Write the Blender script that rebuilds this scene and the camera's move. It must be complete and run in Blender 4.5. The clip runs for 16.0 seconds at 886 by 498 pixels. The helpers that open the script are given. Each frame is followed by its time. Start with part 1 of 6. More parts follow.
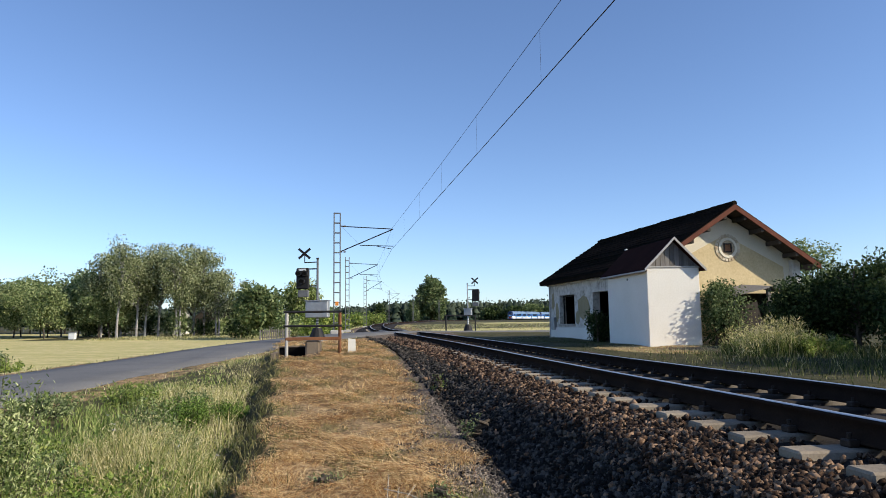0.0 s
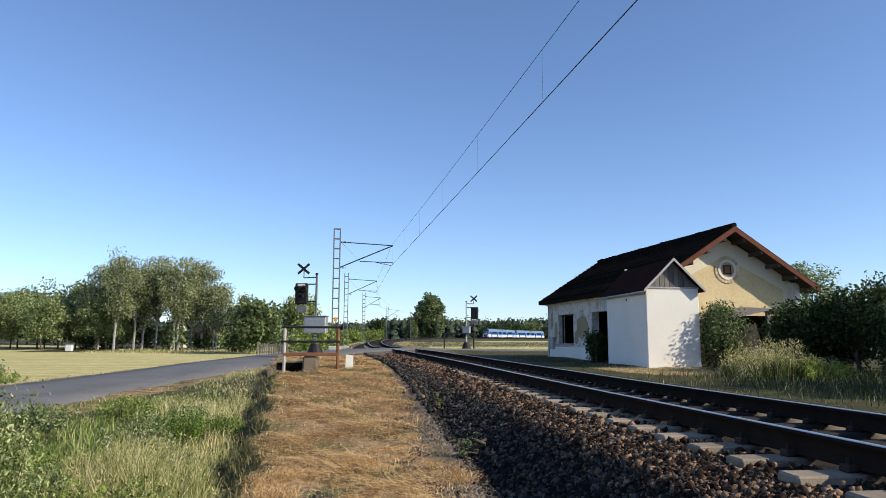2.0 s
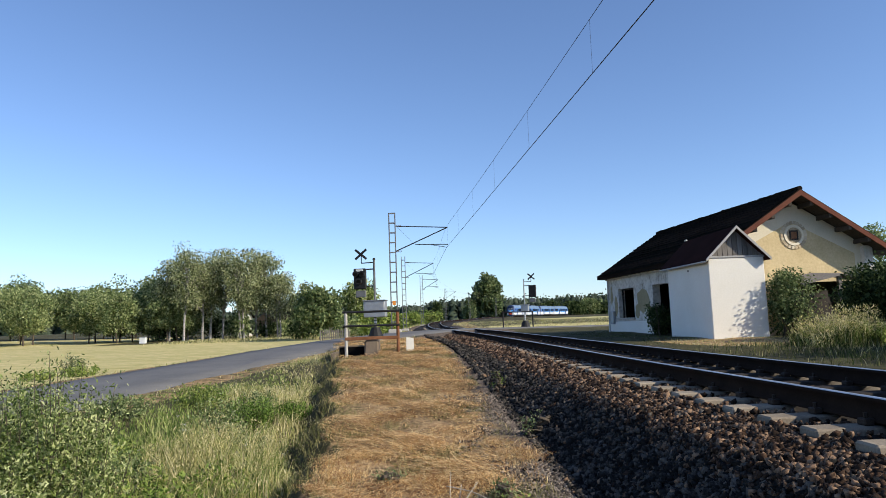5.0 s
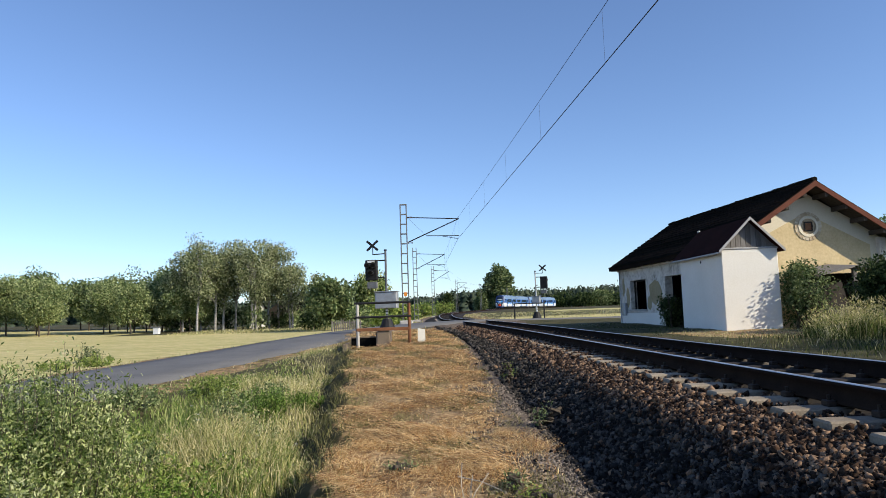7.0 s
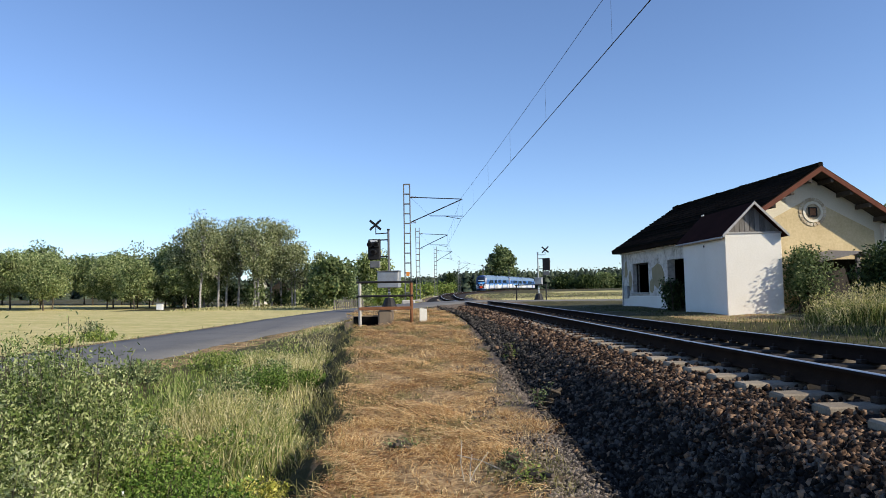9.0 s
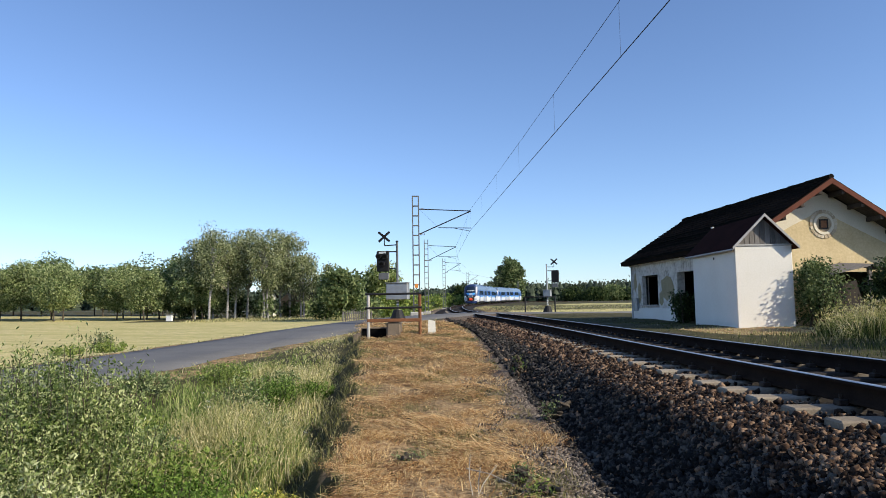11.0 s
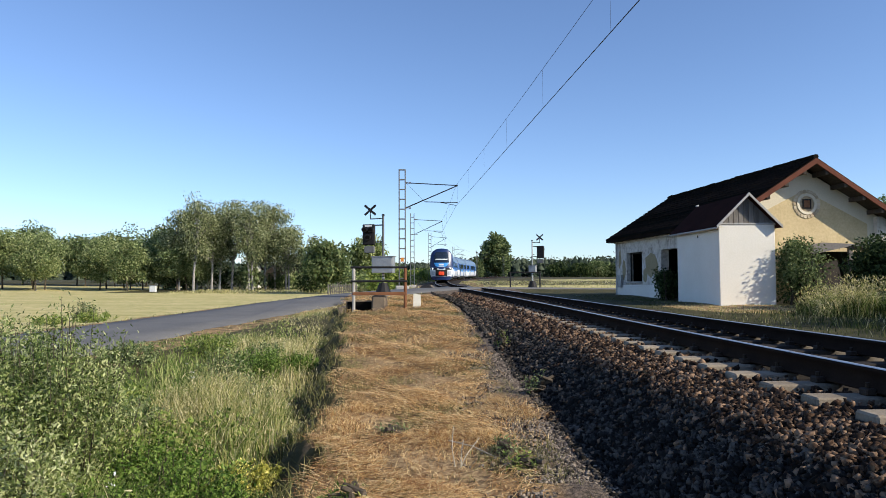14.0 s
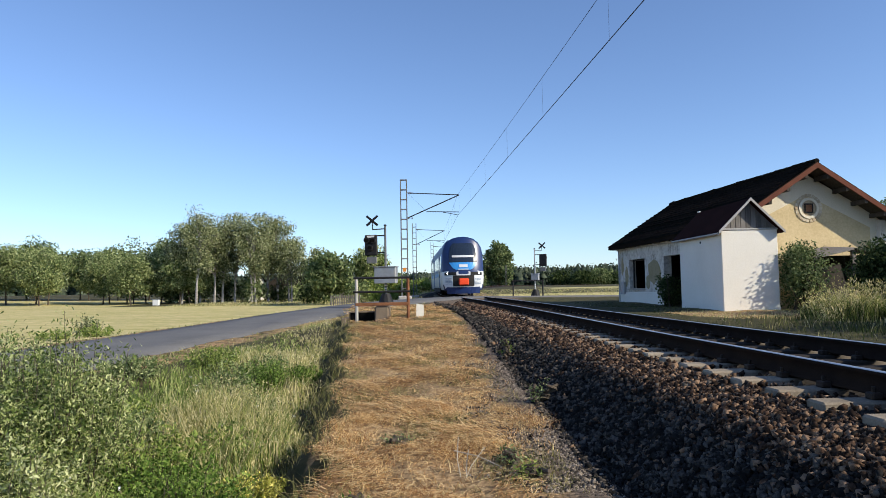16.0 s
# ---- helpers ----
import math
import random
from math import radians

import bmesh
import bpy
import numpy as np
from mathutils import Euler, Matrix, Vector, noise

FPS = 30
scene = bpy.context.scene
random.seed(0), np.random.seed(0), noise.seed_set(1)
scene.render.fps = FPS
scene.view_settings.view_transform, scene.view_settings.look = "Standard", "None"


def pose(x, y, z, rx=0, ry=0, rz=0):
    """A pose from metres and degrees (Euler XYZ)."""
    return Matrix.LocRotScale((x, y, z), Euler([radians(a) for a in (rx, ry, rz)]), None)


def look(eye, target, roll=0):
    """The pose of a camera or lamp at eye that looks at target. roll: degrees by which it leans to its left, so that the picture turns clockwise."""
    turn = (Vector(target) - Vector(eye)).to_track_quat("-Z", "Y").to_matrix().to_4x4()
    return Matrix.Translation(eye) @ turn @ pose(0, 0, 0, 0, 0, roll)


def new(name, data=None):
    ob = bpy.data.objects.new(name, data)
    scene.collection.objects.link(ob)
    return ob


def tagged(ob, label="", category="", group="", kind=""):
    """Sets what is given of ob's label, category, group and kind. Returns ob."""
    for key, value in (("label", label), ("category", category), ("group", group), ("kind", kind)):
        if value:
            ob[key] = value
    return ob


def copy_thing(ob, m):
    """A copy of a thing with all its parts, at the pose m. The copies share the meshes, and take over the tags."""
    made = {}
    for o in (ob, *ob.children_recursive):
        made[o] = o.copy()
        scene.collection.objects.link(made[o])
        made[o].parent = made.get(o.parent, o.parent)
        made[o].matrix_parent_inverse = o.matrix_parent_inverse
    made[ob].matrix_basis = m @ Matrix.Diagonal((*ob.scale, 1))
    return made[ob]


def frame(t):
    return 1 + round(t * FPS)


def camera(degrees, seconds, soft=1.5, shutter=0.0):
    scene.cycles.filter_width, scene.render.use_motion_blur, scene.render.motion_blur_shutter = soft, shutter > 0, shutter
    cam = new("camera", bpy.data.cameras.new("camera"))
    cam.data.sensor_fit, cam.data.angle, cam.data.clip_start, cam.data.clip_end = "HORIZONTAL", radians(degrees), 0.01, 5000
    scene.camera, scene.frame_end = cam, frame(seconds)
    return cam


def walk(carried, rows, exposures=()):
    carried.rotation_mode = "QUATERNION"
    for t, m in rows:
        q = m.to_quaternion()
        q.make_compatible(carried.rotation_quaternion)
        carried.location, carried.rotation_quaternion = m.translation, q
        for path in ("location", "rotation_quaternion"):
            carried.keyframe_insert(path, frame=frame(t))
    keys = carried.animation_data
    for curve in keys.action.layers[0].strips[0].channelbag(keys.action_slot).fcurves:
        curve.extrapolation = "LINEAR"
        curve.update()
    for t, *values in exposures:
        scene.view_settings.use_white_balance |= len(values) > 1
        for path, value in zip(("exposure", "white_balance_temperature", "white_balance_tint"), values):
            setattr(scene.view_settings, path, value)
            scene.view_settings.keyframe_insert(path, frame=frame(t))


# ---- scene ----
cam = camera(65.0, 16.0, soft=0.8)
PATH = [
    (0.0, pose(0, 0, 1.6, 96.20, 0.77, -6.98)),
    (0.5, pose(0, 0, 1.6, 96.03, 1.03, -6.95)),
    (1.0, pose(0, 0, 1.6, 96.09, 1.17, -6.68)),
    (1.5, pose(0, 0, 1.6, 96.03, 0.60, -6.35)),
    (2.0, pose(0, 0, 1.6, 97.63, -0.14, -7.12)),
    (2.5, pose(0, 0, 1.6, 98.41, 0.56, -7.47)),
    (3.0, pose(0, 0, 1.6, 96.89, 1.57, -6.29)),
    (3.5, pose(0, 0, 1.6, 96.90, 1.86, -5.05)),
    (4.0, pose(0, 0, 1.6, 95.98, 1.28, -2.62)),
    (4.2, pose(0, 0, 1.6, 96.10, 1.88, -2.53)),
    (6.3, pose(0, 0, 1.6, 96.10, 1.74, -1.90)),
    (6.5, pose(0, 0, 1.6, 96.05, 1.57, -1.76)),
    (7.0, pose(0, 0, 1.6, 95.42, 1.95, -1.37)),
    (7.5, pose(0, 0, 1.6, 94.54, 1.48, -2.43)),
    (8.0, pose(0, 0, 1.6, 93.62, 1.49, -1.33)),
    (8.5, pose(0, 0, 1.6, 93.65, 1.13, -1.40)),
    (9.0, pose(0, 0, 1.6, 93.80, 1.10, -1.20)),
    (9.5, pose(0, 0, 1.6, 93.82, 1.13, -1.42)),
    (9.7, pose(0, 0, 1.6, 93.98, 1.45, -0.95)),
    (12.0, pose(0, 0, 1.6, 94.89, 0.84, -0.38)),
    (12.5, pose(0, 0, 1.6, 94.73, 0.87, -0.49)),
    (13.0, pose(0, 0, 1.6, 93.87, 1.10, -2.29)),
    (13.5, pose(0, 0, 1.6, 93.25, 0.89, -1.82)),
    (14.0, pose(0, 0, 1.6, 92.66, 0.24, -1.70)),
    (14.5, pose(0, 0, 1.6, 92.14, 0.51, -1.30)),
    (15.0, pose(0, 0, 1.6, 92.61, 0.94, -1.55)),
    (15.5, pose(0, 0, 1.6, 93.44, 2.03, -1.15)),
    (16.0, pose(0, 0, 1.6, 93.45, 1.05, -1.47)),
]
walk(cam, PATH)

# ---- world, sun ----
SUN_AZ, SUN_EL = 119.0, 29.5      # degrees clockwise from +y, and above the horizon
world = bpy.data.worlds.new("world")
scene.world = world
world.use_nodes = True
_n = world.node_tree.nodes
_sky = _n.new("ShaderNodeTexSky")
_sky.sky_type = "NISHITA"
_sky.sun_disc = False
_sky.sun_elevation = radians(SUN_EL)
_sky.sun_rotation = radians(SUN_AZ)
_sky.altitude = 1200
_sky.air_density, _sky.dust_density, _sky.ozone_density = 0.97, 0.9, 3.3
_tint = _n.new("ShaderNodeMix")
_tint.data_type, _tint.blend_type = "RGBA", "MULTIPLY"
_tint.inputs[0].default_value = 1.0
_tint.inputs[7].default_value = (0.955, 0.98, 1.07, 1)
world.node_tree.links.new(_sky.outputs[0], _tint.inputs[6])
world.node_tree.links.new(_tint.outputs[2], _n["Background"].inputs[0])
_n["Background"].inputs[1].default_value = 0.15
sun = new("sun", bpy.data.lights.new("sun", "SUN"))
sun.data.energy, sun.data.angle, sun.data.color = 5.0, radians(0.53), (1.0, 0.91, 0.74)
_a, _e = radians(SUN_AZ), radians(SUN_EL)
sun.matrix_world = look((60 * math.sin(_a), 60 * math.cos(_a), 40),
                        (60 * math.sin(_a) - math.sin(_a) * math.cos(_e), 60 * math.cos(_a) - math.cos(_a) * math.cos(_e), 40 - math.sin(_e)))
scene.view_settings.exposure = 0.24

# ---- materials ----
rng = np.random.default_rng(7)


def mat(name, cols, scale=4.0, fine=40.0, rough=0.85, metal=0.0, bump=0.3, dist=0.01, island=0.0, random_ob=0.0, trans=0.0, spec=0.12, stretch=(1, 1, 1)):
    """Noise-mottled material: cols are two or three linear colours mixed at two scales."""
    m = bpy.data.materials.new(name)
    m.use_nodes = True
    t = m.node_tree
    n, l = t.nodes, t.links
    b = n["Principled BSDF"]
    co = n.new("ShaderNodeTexCoord")
    mp = n.new("ShaderNodeMapping")
    mp.inputs["Scale"].default_value = stretch
    l.new(co.outputs["Object"], mp.inputs[0])
    big, small = n.new("ShaderNodeTexNoise"), n.new("ShaderNodeTexNoise")
    for tex, s in ((big, scale), (small, fine)):
        tex.inputs["Scale"].default_value = s
        tex.inputs["Detail"].default_value = 5
        tex.inputs["Roughness"].default_value = 0.62
        l.new(mp.outputs[0], tex.inputs[0])
    mix = n.new("ShaderNodeMath")
    mix.operation = "MULTIPLY_ADD"
    mix.inputs[1].default_value = 0.5
    l.new(small.outputs[0], mix.inputs[0])
    half = n.new("ShaderNodeMath")
    half.operation = "MULTIPLY"
    half.inputs[1].default_value = 0.5
    l.new(big.outputs[0], half.inputs[0])
    l.new(half.outputs[0], mix.inputs[2])
    fac = mix.outputs[0]
    for amount, kind in ((island, "g"), (random_ob, "o")):
        if amount:
            src = n.new("ShaderNodeNewGeometry") if kind == "g" else n.new("ShaderNodeObjectInfo")
            out = src.outputs["Random Per Island"] if kind == "g" else src.outputs["Random"]
            add = n.new("ShaderNodeMath")
            add.operation = "MULTIPLY_ADD"
            add.inputs[1].default_value = amount
            l.new(out, add.inputs[0])
            sub = n.new("ShaderNodeMath")
            sub.operation = "SUBTRACT"
            sub.inputs[1].default_value = amount / 2
            l.new(fac, sub.inputs[0])
            l.new(sub.outputs[0], add.inputs[2])
            fac = add.outputs[0]
    ramp = n.new("ShaderNodeValToRGB")
    els = ramp.color_ramp.elements
    pos = [0.32, 0.68] if len(cols) == 2 else [0.3, 0.5, 0.7]
    while len(els) < len(cols):
        els.new(0.5)
    for e, p, c in zip(els, pos, cols):
        e.position, e.color = p, (*c, 1)
    l.new(fac, ramp.inputs[0])
    l.new(ramp.outputs[0], b.inputs["Base Color"])
    b.inputs["Roughness"].default_value = rough
    b.inputs["Metallic"].default_value = metal
    b.inputs["Specular IOR Level"].default_value = spec
    if bump:
        bp = n.new("ShaderNodeBump")
        bp.inputs["Strength"].default_value = bump
        bp.inputs["Distance"].default_value = dist
        l.new(small.outputs[0], bp.inputs["Height"])
        l.new(bp.outputs[0], b.inputs["Normal"])
    if trans:
        tr = n.new("ShaderNodeBsdfTranslucent")
        l.new(ramp.outputs[0], tr.inputs[0])
        mx = n.new("ShaderNodeMixShader")
        mx.inputs[0].default_value = trans
        l.new(b.outputs[0], mx.inputs[1])
        l.new(tr.outputs[0], mx.inputs[2])
        l.new(mx.outputs[0], n["Material Output"].inputs[0])
    return m


M = {
    "rail_top": mat("polished_steel", [(0.6, 0.58, 0.56), (0.75, 0.73, 0.7)], 3, 60, 0.42, 1.0, 0.05),
    "rail_side": mat("rusty_rail", [(0.016, 0.011, 0.009), (0.034, 0.022, 0.016)], 3, 60, 0.95, spec=0.02),
    "sleeper": mat("sleeper_concrete", [(0.2, 0.17, 0.135), (0.34, 0.3, 0.25)], 3, 50, 0.9, random_ob=0.25),
    "fastener": mat("fastener_steel", [(0.03, 0.025, 0.02), (0.07, 0.05, 0.04)], 10, 80, 0.7, 0.6),
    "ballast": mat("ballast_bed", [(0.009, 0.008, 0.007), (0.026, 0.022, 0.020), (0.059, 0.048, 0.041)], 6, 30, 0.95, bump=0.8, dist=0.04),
    # Slope stones carry the slope's shade in their colour, shoulder stones the sun.
    "stone": mat("shaded_ballast_stone", [(0.007, 0.0068, 0.0065), (0.018, 0.017, 0.016), (0.11, 0.095, 0.08)], 5, 40, 0.92, bump=0.4, island=0.4),
    "stone_lit": mat("sunlit_brown_stone", [(0.016, 0.01, 0.007), (0.062, 0.036, 0.023), (0.26, 0.17, 0.11)], 5, 40, 0.92, bump=0.4, island=0.45),
    "stone_ob": mat("shaded_ballast_stone_single", [(0.007, 0.0068, 0.0065), (0.018, 0.017, 0.016), (0.11, 0.095, 0.08)], 5, 40, 0.92, bump=0.4, random_ob=0.42),
    "gravel": mat("grey_brown_gravel", [(0.04, 0.033, 0.027), (0.14, 0.113, 0.09), (0.32, 0.265, 0.21)], 5, 40, 0.92, bump=0.3, island=0.45),
    "asphalt": mat("asphalt", [(0.105, 0.103, 0.104), (0.18, 0.176, 0.172)], 0.7, 60, 0.85, bump=0.3),
    "plaster_white": mat("white_plaster", [(0.72, 0.68, 0.6), (0.83, 0.79, 0.72)], 0.7, 18, 0.92, bump=0.06),
    "gable_cream": mat("cream_gable_plaster", [(0.6, 0.53, 0.4), (0.74, 0.67, 0.53)], 0.9, 20, 0.9, bump=0.2),
    "plaster_old": mat("peeling_plaster", [(0.16, 0.13, 0.09), (0.6, 0.56, 0.5), (0.78, 0.75, 0.7)], 1.6, 7, 0.93, bump=0.6, dist=0.03),
    "plaster_ochre": mat("ochre_plaster", [(0.46, 0.35, 0.19), (0.68, 0.55, 0.33)], 1.1, 12, 0.92, bump=0.3),
    "plaster_green": mat("olive_plaster", [(0.24, 0.2, 0.11), (0.42, 0.35, 0.22)], 1.5, 12, 0.93, bump=0.5, dist=0.02),
    "tile": mat("dark_roof_tiles", [(0.008, 0.009, 0.007), (0.016, 0.013, 0.011), (0.03, 0.021, 0.016)], 1.1, 20, 1.0, spec=0.0, bump=0.5, random_ob=0.3),
    "sheet": mat("dark_red_roof_sheet", [(0.018, 0.008, 0.007), (0.034, 0.013, 0.011)], 1.5, 20, 0.95, spec=0.02),
    "bargeboard": mat("red_brown_board", [(0.1, 0.04, 0.028), (0.17, 0.068, 0.045)], 2, 30, 0.9, spec=0.05),
    "old_wood": mat("weathered_wood", [(0.11, 0.1, 0.09), (0.24, 0.22, 0.2)], 2, 30, 0.9, stretch=(8, 8, 0.8), random_ob=0.3),
    "dark_wood": mat("dark_old_wood", [(0.035, 0.03, 0.025), (0.085, 0.072, 0.06)], 2, 30, 0.92, stretch=(6, 6, 0.8), random_ob=0.3),
    "dark": mat("dark_interior", [(0.005, 0.005, 0.005), (0.012, 0.011, 0.01)], 2, 10, 1.0, spec=0.0),
    "grey_paint": mat("grey_weathered_paint", [(0.3, 0.29, 0.28), (0.46, 0.45, 0.43)], 3, 30, 0.8),
    "bleached": mat("bleached_dead_wood", [(0.3, 0.26, 0.2), (0.46, 0.41, 0.33)], 4, 40, 0.9),
    "white_metal": mat("white_painted_metal", [(0.6, 0.6, 0.58), (0.72, 0.72, 0.7)], 3, 30, 0.5),
    "brick": mat("ornament_brick", [(0.42, 0.33, 0.22), (0.66, 0.57, 0.42)], 5, 40, 0.9, random_ob=0.4),
    # Ochre plaster dimmed in colour to suggest a recess in shade.
    "recess": mat("shaded_recess_plaster", [(0.3, 0.22, 0.13), (0.5, 0.4, 0.27)], 6, 30, 0.93, bump=0.4),
    "old_brick": mat("bare_red_brick", [(0.16, 0.07, 0.035), (0.3, 0.15, 0.08)], 6, 30, 0.93, bump=0.4),
    "galv": mat("galvanised_steel", [(0.3, 0.31, 0.32), (0.45, 0.46, 0.47)], 4, 40, 0.5, 0.7),
    "mast": mat("grey_painted_mast", [(0.1, 0.105, 0.11), (0.19, 0.195, 0.2)], 2, 40, 0.7, 0.2),
    "wire": mat("wire_copper", [(0.03, 0.028, 0.03), (0.06, 0.05, 0.05)], 2, 20, 0.7, 0.5),
    "black": mat("black_painted_metal", [(0.012, 0.012, 0.013), (0.03, 0.03, 0.032)], 4, 40, 0.55),
    "rust": mat("rusty_steel_tube", [(0.12, 0.05, 0.025), (0.26, 0.12, 0.06)], 4, 50, 0.85),
    "concrete": mat("concrete", [(0.33, 0.31, 0.28), (0.5, 0.47, 0.43)], 2, 30, 0.92, bump=0.4),
    "white_post": mat("white_limewashed_concrete", [(0.62, 0.6, 0.52), (0.78, 0.76, 0.7)], 3, 30, 0.9),
    "red": mat("red_paint", [(0.42, 0.04, 0.03), (0.55, 0.07, 0.05)], 3, 30, 0.6),
    "orange": mat("orange_paint", [(0.6, 0.2, 0.03), (0.7, 0.28, 0.06)], 3, 30, 0.6),
    "bark": mat("dark_bark", [(0.05, 0.04, 0.03), (0.13, 0.105, 0.08)], 3, 25, 0.95, bump=0.7, dist=0.03),
    "birch": mat("birch_bark", [(0.07, 0.06, 0.055), (0.3, 0.28, 0.26), (0.5, 0.48, 0.45)], 3, 12, 0.85, stretch=(1, 1, 3)),
    "straw": mat("dry_straw", [(0.24, 0.11, 0.045), (0.66, 0.385, 0.148), (0.9, 0.69, 0.36)], 0.8, 20, 0.9, bump=0, island=0.6, trans=0.2),
    "grass_dry": mat("dry_grass_blades", [(0.24, 0.26, 0.08), (0.5, 0.45, 0.19), (0.74, 0.65, 0.38)], 0.5, 8, 0.85, bump=0, island=0.5, trans=0.35),
    "path_green": mat("olive_path_grass", [(0.1, 0.1, 0.035), (0.22, 0.21, 0.08), (0.4, 0.34, 0.15)], 0.6, 8, 0.85, bump=0, island=0.5, trans=0.3),
    "grass_green": mat("green_grass_blades", [(0.1, 0.16, 0.035), (0.23, 0.3, 0.08), (0.45, 0.47, 0.19)], 0.4, 8, 0.8, bump=0, island=0.5, trans=0.35),
    # Green blades again, with the bank's shade mixed into the colour.
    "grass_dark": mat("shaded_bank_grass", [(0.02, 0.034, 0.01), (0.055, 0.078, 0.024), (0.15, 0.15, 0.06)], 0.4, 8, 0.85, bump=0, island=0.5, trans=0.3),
}


def sleeper_material():
    """Concrete, stained dark by oil and brake dust between the rails."""
    m = mat("sleeper_concrete", [(0.19, 0.155, 0.115), (0.33, 0.275, 0.21)], 3, 50, 0.9, random_ob=0.25)
    n, l = m.node_tree.nodes, m.node_tree.links
    b = n["Principled BSDF"]
    src = b.inputs["Base Color"].links[0].from_socket
    co = n.new("ShaderNodeTexCoord")
    sp = n.new("ShaderNodeSeparateXYZ")
    l.new(co.outputs["Object"], sp.inputs[0])
    ab = n.new("ShaderNodeMath")
    ab.operation = "ABSOLUTE"
    l.new(sp.outputs[0], ab.inputs[0])
    mr = n.new("ShaderNodeMapRange")
    mr.inputs[1].default_value, mr.inputs[2].default_value = 0.72, 0.92
    l.new(ab.outputs[0], mr.inputs[0])
    mx = n.new("ShaderNodeMix")
    mx.data_type = "RGBA"
    mx.inputs[6].default_value = (0.035, 0.03, 0.026, 1)
    l.new(mr.outputs[0], mx.inputs[0])
    l.new(src, mx.inputs[7])
    l.new(mx.outputs[2], b.inputs["Base Color"])
    return m


M["sleeper"] = sleeper_material()
# Brownish concrete, darkened to hold the shade on the culvert block.
M["shaded_concrete"] = mat("shaded_brown_concrete", [(0.12, 0.09, 0.065), (0.24, 0.19, 0.14)], 2, 30, 0.92, bump=0.4)
LEAF = {
    "birch": mat("birch_leaves", [(0.07, 0.09, 0.04), (0.2, 0.235, 0.1), (0.46, 0.48, 0.27)], 0.3, 4, 0.65, bump=0, island=0.6, trans=0.35),
    "green": mat("broadleaf_leaves", [(0.085, 0.125, 0.046), (0.215, 0.275, 0.105), (0.4, 0.44, 0.21)], 0.3, 4, 0.65, bump=0, island=0.6, trans=0.35),
    "grey": mat("willow_leaves", [(0.06, 0.095, 0.024), (0.22, 0.28, 0.075), (0.52, 0.55, 0.26)], 0.9, 6, 0.6, bump=0, island=0.6, trans=0.35),
    "silver": mat("silvery_sage_leaves", [(0.13, 0.17, 0.05), (0.3, 0.35, 0.13), (0.58, 0.6, 0.32)], 0.9, 6, 0.55, bump=0, island=0.6, trans=0.3),
    "lush": mat("lush_fern_leaves", [(0.045, 0.09, 0.014), (0.14, 0.24, 0.038), (0.28, 0.38, 0.09)], 0.9, 6, 0.6, bump=0, island=0.6, trans=0.4),
    "yellow": mat("yellow_bedstraw_bloom", [(0.26, 0.28, 0.05), (0.52, 0.48, 0.1), (0.8, 0.72, 0.22)], 0.9, 6, 0.7, bump=0, island=0.6, trans=0.35),
    "light": mat("young_leaves", [(0.12, 0.18, 0.035), (0.23, 0.31, 0.07), (0.38, 0.42, 0.12)], 0.5, 6, 0.65, bump=0, island=0.6, trans=0.4),
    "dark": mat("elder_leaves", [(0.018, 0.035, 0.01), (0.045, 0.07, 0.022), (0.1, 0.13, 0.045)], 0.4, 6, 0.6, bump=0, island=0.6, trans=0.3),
    "deep": mat("dense_leaves", [(0.055, 0.09, 0.034), (0.13, 0.175, 0.07), (0.25, 0.29, 0.13)], 0.3, 4, 0.65, bump=0, island=0.6, trans=0.3),
    "pine": mat("conifer_needles", [(0.022, 0.036, 0.024), (0.045, 0.064, 0.043), (0.085, 0.105, 0.068)], 0.05, 1.5, 0.8, bump=0, island=0.6, trans=0.15),
}


# ---- mesh helpers ----
def link_np(name, V, F, material, parent=None, smooth=False):
    """An object from numpy vertices and faces (all faces of one corner count)."""
    V, F = np.asarray(V, np.float32), np.asarray(F, np.int32)
    me = bpy.data.meshes.new(name)
    me.vertices.add(len(V))
    me.vertices.foreach_set("co", V.ravel())
    k = F.shape[1]
    me.loops.add(F.size)
    me.loops.foreach_set("vertex_index", F.ravel())
    me.polygons.add(len(F))
    me.polygons.foreach_set("loop_start", np.arange(0, F.size, k, dtype=np.int32))
    if smooth:
        me.polygons.foreach_set("use_smooth", np.ones(len(F), bool))
    me.update(calc_edges=True)
    me.validate()
    me.materials.append(material)
    ob = new(name, me)
    ob.parent = parent
    return ob


def part(name, bm, material, parent=None, label=""):
    me = bpy.data.meshes.new(name)
    bm.to_mesh(me)
    bm.free()
    me.materials.append(material)
    ob = new(name, me)
    ob.parent = parent
    if label:
        ob["label"] = label
    return ob


def empty(name, m=None):
    ob = new(name)
    if m is not None:
        ob.matrix_world = m
    return ob


def add_box(bm, lo, hi, bev=0.0, m=None):
    c = [(a + b) / 2 for a, b in zip(lo, hi)]
    s = [b - a for a, b in zip(lo, hi)]
    r = bmesh.ops.create_cube(bm, size=1, matrix=Matrix.Translation(c) @ Matrix.Diagonal((*s, 1)))
    vs = r["verts"]
    if bev:
        es = list({e for v in vs for e in v.link_edges})
        vs = list({v for f in bmesh.ops.bevel(bm, geom=es, offset=bev, segments=1, affect="EDGES")["faces"] for v in f.verts} | {v for v in vs if v.is_valid})
    if m is not None:
        bmesh.ops.transform(bm, matrix=m, verts=[v for v in vs if v.is_valid])
    return bm


def box(lo, hi, bev=0.0, m=None):
    return add_box(bmesh.new(), lo, hi, bev, m)


